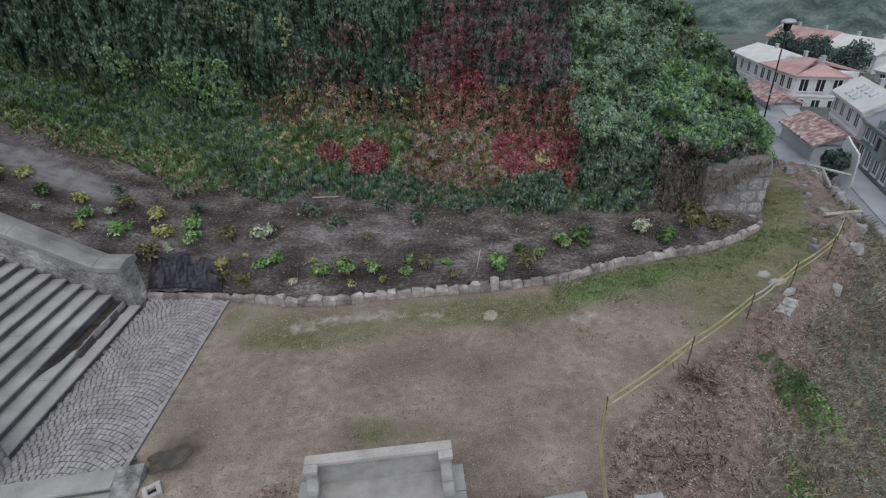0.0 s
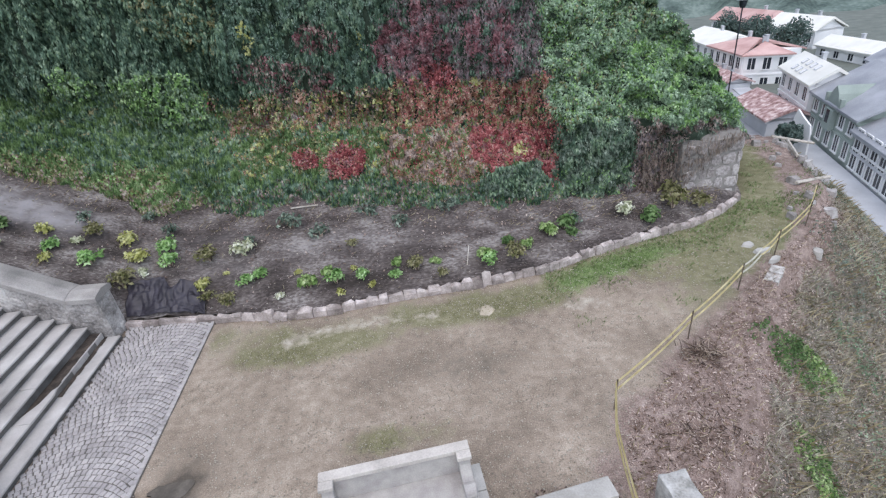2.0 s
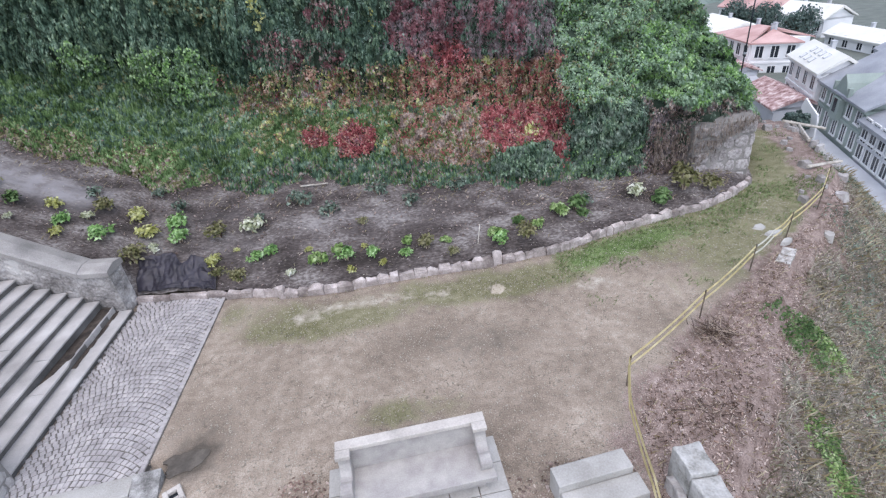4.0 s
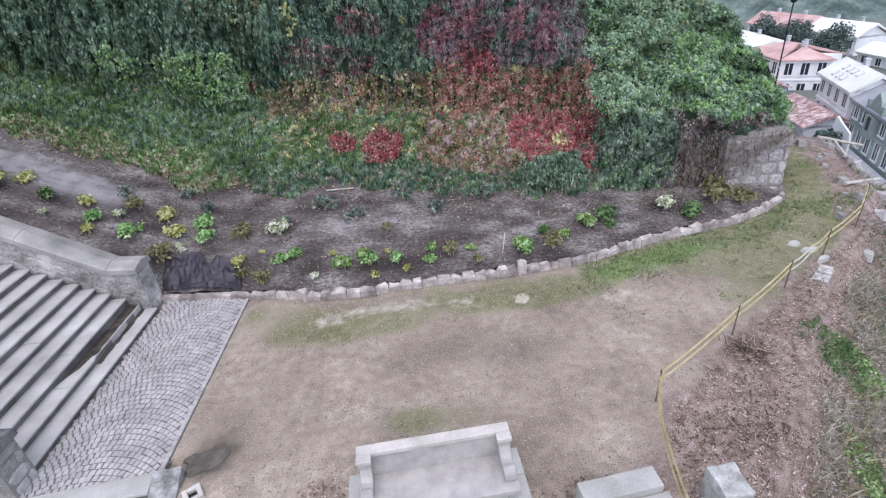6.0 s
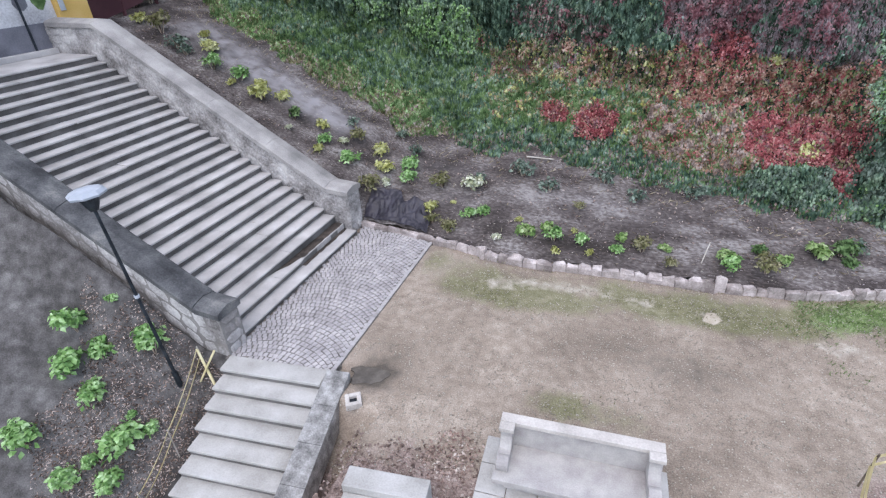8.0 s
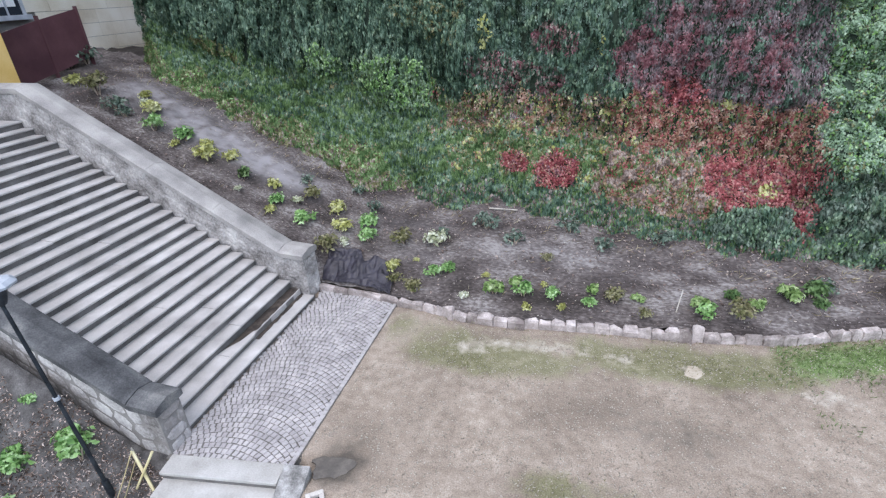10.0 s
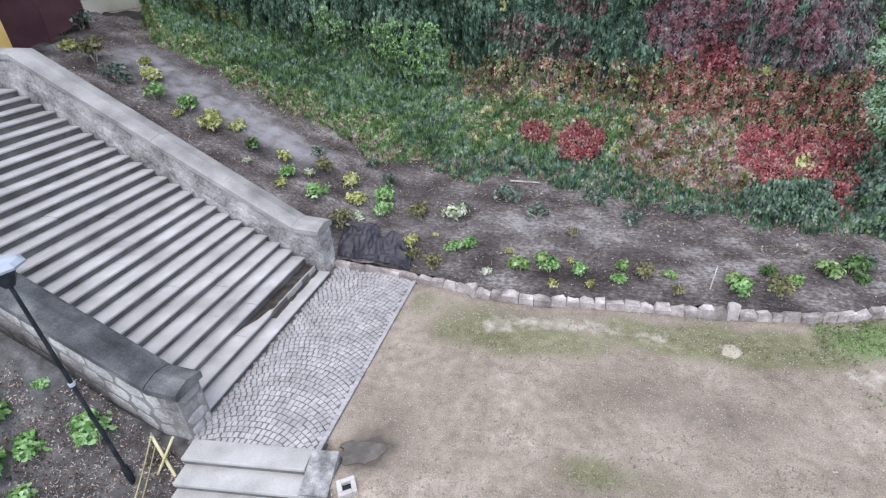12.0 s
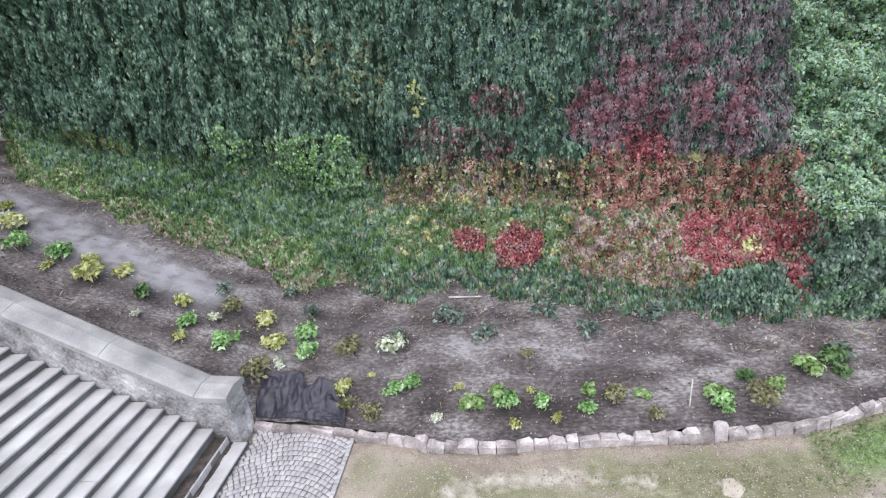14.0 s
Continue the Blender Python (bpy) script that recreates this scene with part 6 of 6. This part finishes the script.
# ---- bare masonry end of the retaining wall ----
def build_wall_end():
    w = tagged(empty("wall_4"), "bare rubble end of the retaining wall under the ivy", "wall", kind="structure")
    pts = [(14.1, 2.96), (15.75, 3.04), (16.3, 4.3), (16.9, 6.0)]
    bm = bmesh.new()
    solid(bm, [(x, y, -0.2) for x, y in pts] + [(15.0, 6.0, -0.2), (14.0, 4.2, -0.2)], [(x - 0.05, y + 0.05, 1.75) for x, y in pts] + [(15.0, 6.0, 1.75), (13.9, 4.2, 1.75)])
    part("wall_core", bm, M["mortar"], w)
    for i, ((xa, ya), (xb, yb)) in enumerate(zip(pts, pts[1:])):
        ln = math.hypot(xb - xa, yb - ya)
        ang = math.degrees(math.atan2(yb - ya, xb - xa))
        rubble_face(w, 0.0, ln, 0.02, -1, lambda u: -0.02, lambda u: 1.72, 61 + i, 0.33, pose(xa, ya, 0, 0, 0, ang), M["end_stone"])


build_wall_end()
n = 1300
rx = 13.0 + 2.6 * RNG.uniform(0, 1, n) ** 1.7
rz = 1.95 - RNG.uniform(0, 1, n) ** 0.7 * np.interp(rx, [13.0, 14.2, 15.0, 15.6], [1.8, 1.2, 0.5, 0.2])
ry = np.interp(rx, [13.0, 14.1, 15.75], [2.98, 2.93, 3.0]) - RNG.uniform(0.0, 0.14, n)
v, f = leaf_arrays(np.stack([rx, ry, rz], -1), np.tile([0.0, -1.0, 0.1], (n, 1)), 0.15, hang=0.85, spread=1.0, slim=0.12)
tagged(mesh_from("hanging_roots", v, f, M["root"]), "tangle of bare brown roots hanging over the masonry", "roots", kind="stuff")


# ---- town below the hill ----
def house(name, pl, pr, depth, base, eave, ridge, wall_mat, roof_mat, label, rows=2, cols=4, win=(1.0, 1.7), side_cols=0, chimneys=1, dormers=0, gable=False, hip=False):
    """A house whose front runs from pl to pr as seen from the front; the ridge runs along the front."""
    a, b = Vector((*pl, 0)), Vector((*pr, 0))
    ln = (b - a).length
    ang = math.degrees(math.atan2(b.y - a.y, b.x - a.x))
    root = tagged(empty(name, pose(a.x, a.y, base, 0, 0, ang)), label, "house", "houses of the town")
    h, rr = eave - base, ridge - base
    bm = bmesh.new()
    box(bm, (0, 0, -4), (ln, depth, h))
    part("wall", bm, wall_mat, root)
    o = 0.45
    hx = depth * 0.45 if hip else 0.0
    bm = bmesh.new()
    solid(bm, [(-o, -o, h), (-o + hx, depth / 2, rr), (-o, depth + o, h), (-o, depth + o, h - 0.2), (-o + hx, depth / 2, rr - 0.4), (-o, -o, h - 0.2)],
          [(ln + o, -o, h), (ln + o - hx, depth / 2, rr), (ln + o, depth + o, h), (ln + o, depth + o, h - 0.2), (ln + o - hx, depth / 2, rr - 0.4), (ln + o, -o, h - 0.2)])
    part("roof", bm, roof_mat, root)
    for x in () if hip else (0.0, ln - 0.3):
        bm = bmesh.new()
        solid(bm, [(x, 0, h - 0.3), (x, depth / 2, rr - 0.45), (x, depth, h - 0.3)], [(x + 0.3, 0, h - 0.3), (x + 0.3, depth / 2, rr - 0.45), (x + 0.3, depth, h - 0.3)])
        part("gable_wall", bm, wall_mat, root)
    storey = h / rows
    for r in range(1, rows):
        bm = bmesh.new()
        box(bm, (-0.06, -0.12, r * storey - 0.12), (ln + 0.06, 0.0, r * storey + 0.12))
        part("cornice", bm, wall_mat, root)
    bm = bmesh.new()
    box(bm, (-0.1, -0.25, h - 0.5), (ln + 0.1, 0.0, h - 0.2))
    part("cornice", bm, wall_mat, root)

    def window(x, z, face):
        w, t = win
        m = pose(0, 0, 0) if face == 0 else pose(0, depth, 0, 0, 0, -90) if face == 1 else pose(ln, 0, 0, 0, 0, 90)
        bm = bmesh.new()
        for lo, hi in (((x - w / 2 - 0.14, -0.08, z - 0.14), (x - w / 2, 0.02, z + t + 0.14)), ((x + w / 2, -0.08, z - 0.14), (x + w / 2 + 0.14, 0.02, z + t + 0.14)),
                       ((x - w / 2, -0.08, z + t), (x + w / 2, 0.02, z + t + 0.16)), ((x - w / 2 - 0.2, -0.14, z - 0.16), (x + w / 2 + 0.2, 0.02, z)), ((x - 0.04, -0.05, z), (x + 0.04, 0.02, z + t))):
            box(bm, lo, hi, 0, m)
        wn = part("window", bm, M["town_white"], root)
        bm = bmesh.new()
        box(bm, (x - w / 2, -0.03, z), (x + w / 2, 0.01, z + t), 0, m)
        part("pane", bm, M["glass"], wn)

    for r in range(rows):
        for c in range(cols):
            window(ln * (c + 0.5) / cols, r * storey + storey * 0.26, 0)
        for c in range(side_cols):
            window(depth * (c + 0.5) / side_cols, r * storey + storey * 0.26, 1)
            window(depth * (c + 0.5) / side_cols, r * storey + storey * 0.26, 2)
    for c in range(chimneys):
        bm = bmesh.new()
        x = ln * (c + 0.6) / (chimneys + 0.2)
        box(bm, (x - 0.28, depth * 0.55 - 0.22, rr - 1.0), (x + 0.28, depth * 0.55 + 0.22, rr + 0.6), 0.03)
        box(bm, (x - 0.33, depth * 0.55 - 0.27, rr + 0.604), (x + 0.33, depth * 0.55 + 0.27, rr + 0.7), 0.02)
        part("chimney", bm, M["town_grey"], root)
    slope = math.degrees(math.atan2(rr - h, depth / 2 + o))
    for c in range(dormers):
        bm = bmesh.new()
        up = 0.3 if c % 2 else 0.66
        m = pose(ln * (0.3 + 0.14 * (c // 2)), (depth / 2 + o) * up - o, h + (rr - h) * up, slope, 0, 0)
        box(bm, (-0.32, -0.38, 0.0), (0.32, 0.38, 0.1), 0.02, m)
        light_ = part("skylight", bm, M["town_grey"], root)
        bm = bmesh.new()
        box(bm, (-0.24, -0.3, 0.09), (0.24, 0.3, 0.112), 0, m)
        part("pane", bm, M["town_white"], light_)
    if gable:
        bm = bmesh.new()
        x = ln * 0.5
        outline = [(-1.6, -0.4), (1.6, -0.4), (1.6, 0.3), (1.1, 0.5), (0.75, 1.2), (0.0, 1.9), (-0.75, 1.2), (-1.1, 0.5), (-1.6, 0.3)]
        solid(bm, [(x + a_, -0.3, h + b_) for a_, b_ in outline], [(x + a_, depth * 0.3, h + b_) for a_, b_ in outline])
        for side in (-1, 1):
            box(bm, (x + side * 1.6 - 0.2, -0.4, h - 0.4), (x + side * 1.6 + 0.2, 0.0, h + 0.9), 0.04)
        part("ornate_gable", bm, wall_mat, root)
        bm = bmesh.new()
        box(bm, (x - 0.9, -0.55, storey * 0.95), (x + 0.9, 0.0, h - 0.4), 0.06)
        part("oriel", bm, wall_mat, root)
        bm = bmesh.new()
        box(bm, (x - 0.35, -0.57, storey * 1.25), (x + 0.35, -0.5, storey * 1.8))
        part("oriel_window", bm, M["glass"], root)
    return root


def wp(t, s):
    """A place on the town's plan: t metres along the street's line, s metres back from it."""
    return (50.9 + 0.3 * t + 0.954 * s, 44.9 + 0.954 * t - 0.3 * s)


house("white_house", (53.6, 53.8), (50.8, 44.9), 4.3, -15.2, -9.7, -8.0, M["town_white"], M["roof_pale"], "white two-storey house with a pale sheet roof", cols=4, dormers=7, side_cols=2)
house("green_house", wp(-0.4, 0.3), wp(-11.0, 0.3), 10, -15.2, -10.4, -7.4, M["town_green"], M["roof_slate"], "grey-green ornate house with a central gable", cols=5, gable=True, win=(0.9, 1.7))
house("grey_house", wp(-11.3, 0.2), wp(-24.0, 0.2), 10, -15.2, -11.4, -8.8, M["town_grey"], M["roof_slate"], "dark grey town house with rows of white windows", cols=8, chimneys=2)
house("red_roof_house", (58.2, 79.0), (57.9, 69.0), 9, -17.0, -11.0, -9.7, M["town_white"], M["roof_red"], "white ornate corner house under a red roof paled by haze", cols=5, chimneys=2, hip=True)
house("red_roof_house", (58.1, 68.8), (63.8, 66.4), 8, -17.0, -11.05, -9.9, M["town_white"], M["roof_red"], "white ornate wing under a red roof paled by haze", cols=3, chimneys=1, hip=True)
house("pale_roof_house", (60.0, 92.0), (58.6, 79.6), 8, -17.0, -11.2, -9.9, M["town_white"], M["roof_pale"], "white house with a pale sheet roof joining the red-roofed corner", cols=4, chimneys=1)
house("long_house", (80.6, 98.0), (82.0, 86.0), 6, -18.0, -12.2, -10.2, M["town_white"], M["roof_pale"], "long white house with a pale roof beyond the trees", cols=5, chimneys=2)
house("long_house", (78.0, 114.0), (80.4, 98.6), 6.5, -18.0, -12.2, -10.0, M["town_white"], M["roof_red"], "long white house under a pinkish roof", cols=6, chimneys=2)
house("back_house", (79.0, 81.0), (79.5, 69.0), 5, -18.0, -13.6, -12.2, M["town_white"], M["roof_pale"], "white house with a pale sheet roof at the back", cols=4)
house("back_house", (90.0, 72.0), (88.0, 56.0), 5.5, -18.0, -13.6, -12.0, M["town_grey"], M["roof_pale"], "grey house with a pale sheet roof at the back", cols=5)
house("back_house", (69.0, 58.5), (64.5, 45.0), 10, -17.0, -11.4, -8.2, M["town_grey"], M["roof_slate"], "grey house with a slate roof behind the street", cols=4, chimneys=2)
house("shed", (48.4, 54.0), (46.8, 45.2), 4.8, -15.4, -13.2, -11.9, M["town_grey"], M["roof_rust"], "long shed with a rusty sheet roof", rows=1, cols=0, win=(0.8, 0.9), chimneys=0)
house("shed", (55.0, 77.0), (53.6, 66.0), 4.0, -17.0, -14.2, -13.2, M["town_grey"], M["roof_rust"], "small shed with a rusty sheet roof", rows=1, cols=0, win=(0.8, 0.9), chimneys=1)


def build_street():
    bm = bmesh.new()
    side = -2.2
    solid(bm, [(*wp(40, side), -15.4), (*wp(-60, side), -15.4), (*wp(-60, side - 9), -15.4), (*wp(40, side - 9), -15.4)],
          [(*wp(40, side), -15.18), (*wp(-60, side), -15.18), (*wp(-60, side - 9), -15.18), (*wp(40, side - 9), -15.18)])
    tagged(link("road", bm, M["asphalt"]), "grey asphalt street below the hill", "road", kind="structure")
    bm = bmesh.new()
    solid(bm, [(*wp(40, side + 0.0), -15.4), (*wp(-60, side + 0.0), -15.4), (*wp(-60, side + 2.2), -15.4), (*wp(40, side + 2.2), -15.4)],
          [(*wp(40, side + 0.0), -15.06), (*wp(-60, side + 0.0), -15.06), (*wp(-60, side + 2.2), -15.06), (*wp(40, side + 2.2), -15.06)])
    tagged(link("pavement", bm, M["town_grey"]), "raised pavement along the house fronts", "pavement", kind="structure")


build_street()


def tree(x, y, z, h, r, seed, label):
    rng = np.random.default_rng(seed)
    root = tagged(empty("tree", pose(x, y, z)), label, "tree", "trees of the town")
    bm = bmesh.new()
    tube(bm, [(0, 0, -0.5), (0.1, 0, h * 0.35), (0, 0.1, h * 0.75)], [0.35, 0.25, 0.08], 8)
    for k in range(7):
        a = k * 0.9 + rng.uniform(0, 0.5)
        z0 = h * rng.uniform(0.3, 0.6)
        tube(bm, [(0, 0, z0), (math.cos(a) * r * 0.4, math.sin(a) * r * 0.4, z0 + h * 0.15), (math.cos(a) * r * 0.75, math.sin(a) * r * 0.75, z0 + h * 0.25)], [0.12, 0.08, 0.03], 5)
    part("trunk", bm, M["bark"], root)
    n = 2600
    c = rng.normal(0, 1, (26, 3))
    c = unit(c) * np.array([r * 0.62, r * 0.62, h * 0.27]) * rng.uniform(0.5, 1.0, (26, 1)) + np.array([0, 0, h * 0.62])
    d = unit(rng.normal(0, 1, (n, 3)))
    pos = c[rng.integers(0, 26, n)] + d * (r * 0.38 * rng.uniform(0.5, 1, n))[:, None]
    v, f = leaf_arrays(pos, d, 0.42, hang=0.3, spread=0.8, slim=0.8, rng=rng)
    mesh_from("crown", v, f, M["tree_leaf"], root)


tree(72.0, 88.0, -18, 10.3, 4.2, 201, "dark rounded tree between the houses")
tree(72.5, 79.5, -18, 9.8, 4.2, 202, "dark rounded tree behind the red roof")
tree(70.5, 95.0, -18, 10.6, 4.0, 203, "dark rounded tree beyond the red roof")
tree(44.6, 38.7, -15.3, 4.1, 1.4, 204, "dense dark evergreen beside the shed")
bm = bmesh.new()
ring = [(40.3, -15.4), (40.25, -11.5), (39.9, -10.6), (39.1, -11.1), (37.8, -11.75), (37.6, -12.6), (37.5, -15.4)]
solid(bm, [(46.0, y, z) for y, z in ring], [(46.2, y + 0.05, z) for y, z in ring])
tagged(link("ruined_wall", bm, M["town_white"]), "broken white gable wall beside the shed", "wall")
# rubble and fallen timbers along the end of the path
rk = random.Random(77)
for i in range(34):
    t = rk.uniform(0, 1)
    ey = 1.5 + t * 6.5
    ex = float(np.interp(ey, EDGE_Y, EDGE_X)) + rk.uniform(-0.9, 0.5)
    sz = rk.uniform(0.07, 0.22)
    flat_stone("rubble_piece", ex, ey, float(ground_z(ex, ey)) + 0.02, sz, sz * rk.uniform(0.6, 1), sz * rk.uniform(0.4, 0.9), rk.uniform(0, 180), M["rubble"], "rough grey rubble stone at the path's edge", 300 + i)
for (a, b) in (((17.6, 3.2), (19.0, 3.7)), ((18.9, 5.0), (19.7, 6.6)), ((19.2, 5.4), (20.0, 7.4)), ((19.3, 6.9), (20.6, 6.5))):
    bm = bmesh.new()
    za, zb = float(ground_z(*a)) + 0.12, float(ground_z(*b)) + 0.35
    tube(bm, [(*a, za), (*b, max(zb, za - 0.3))], [0.05, 0.045], 6)
    tagged(link("timber", bm, M["wood"]), "pale fallen timber rail at the path's edge", "timber", "timbers")


def build_backdrop():
    az = np.radians(np.linspace(-70, 190, 160))
    rad = np.array([150, 175, 200, 230, 265, 300, 340, 390, 450, 520])
    hgt = np.array([-19, -15, -8, 0, 10, 20, 32, 45, 58, 66])
    A, R = np.meshgrid(az, rad, indexing="ij")
    H = np.broadcast_to(hgt, A.shape).copy()
    X, Y = 7 + R * np.sin(A), -9 + R * np.cos(A)
    H = H + (waves(X, Y, 301, 90, 4) * 6 + waves(X, Y, 302, 14, 2) * 2.5) * (R > 160)
    n, k = A.shape
    i = np.arange(n - 1)[:, None] * k + np.arange(k - 1)[None, :]
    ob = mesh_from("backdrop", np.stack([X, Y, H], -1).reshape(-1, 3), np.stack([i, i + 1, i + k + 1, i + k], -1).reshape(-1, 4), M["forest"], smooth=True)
    tagged(ob, "distant wooded hillside", "hill", kind="structure")


build_backdrop()
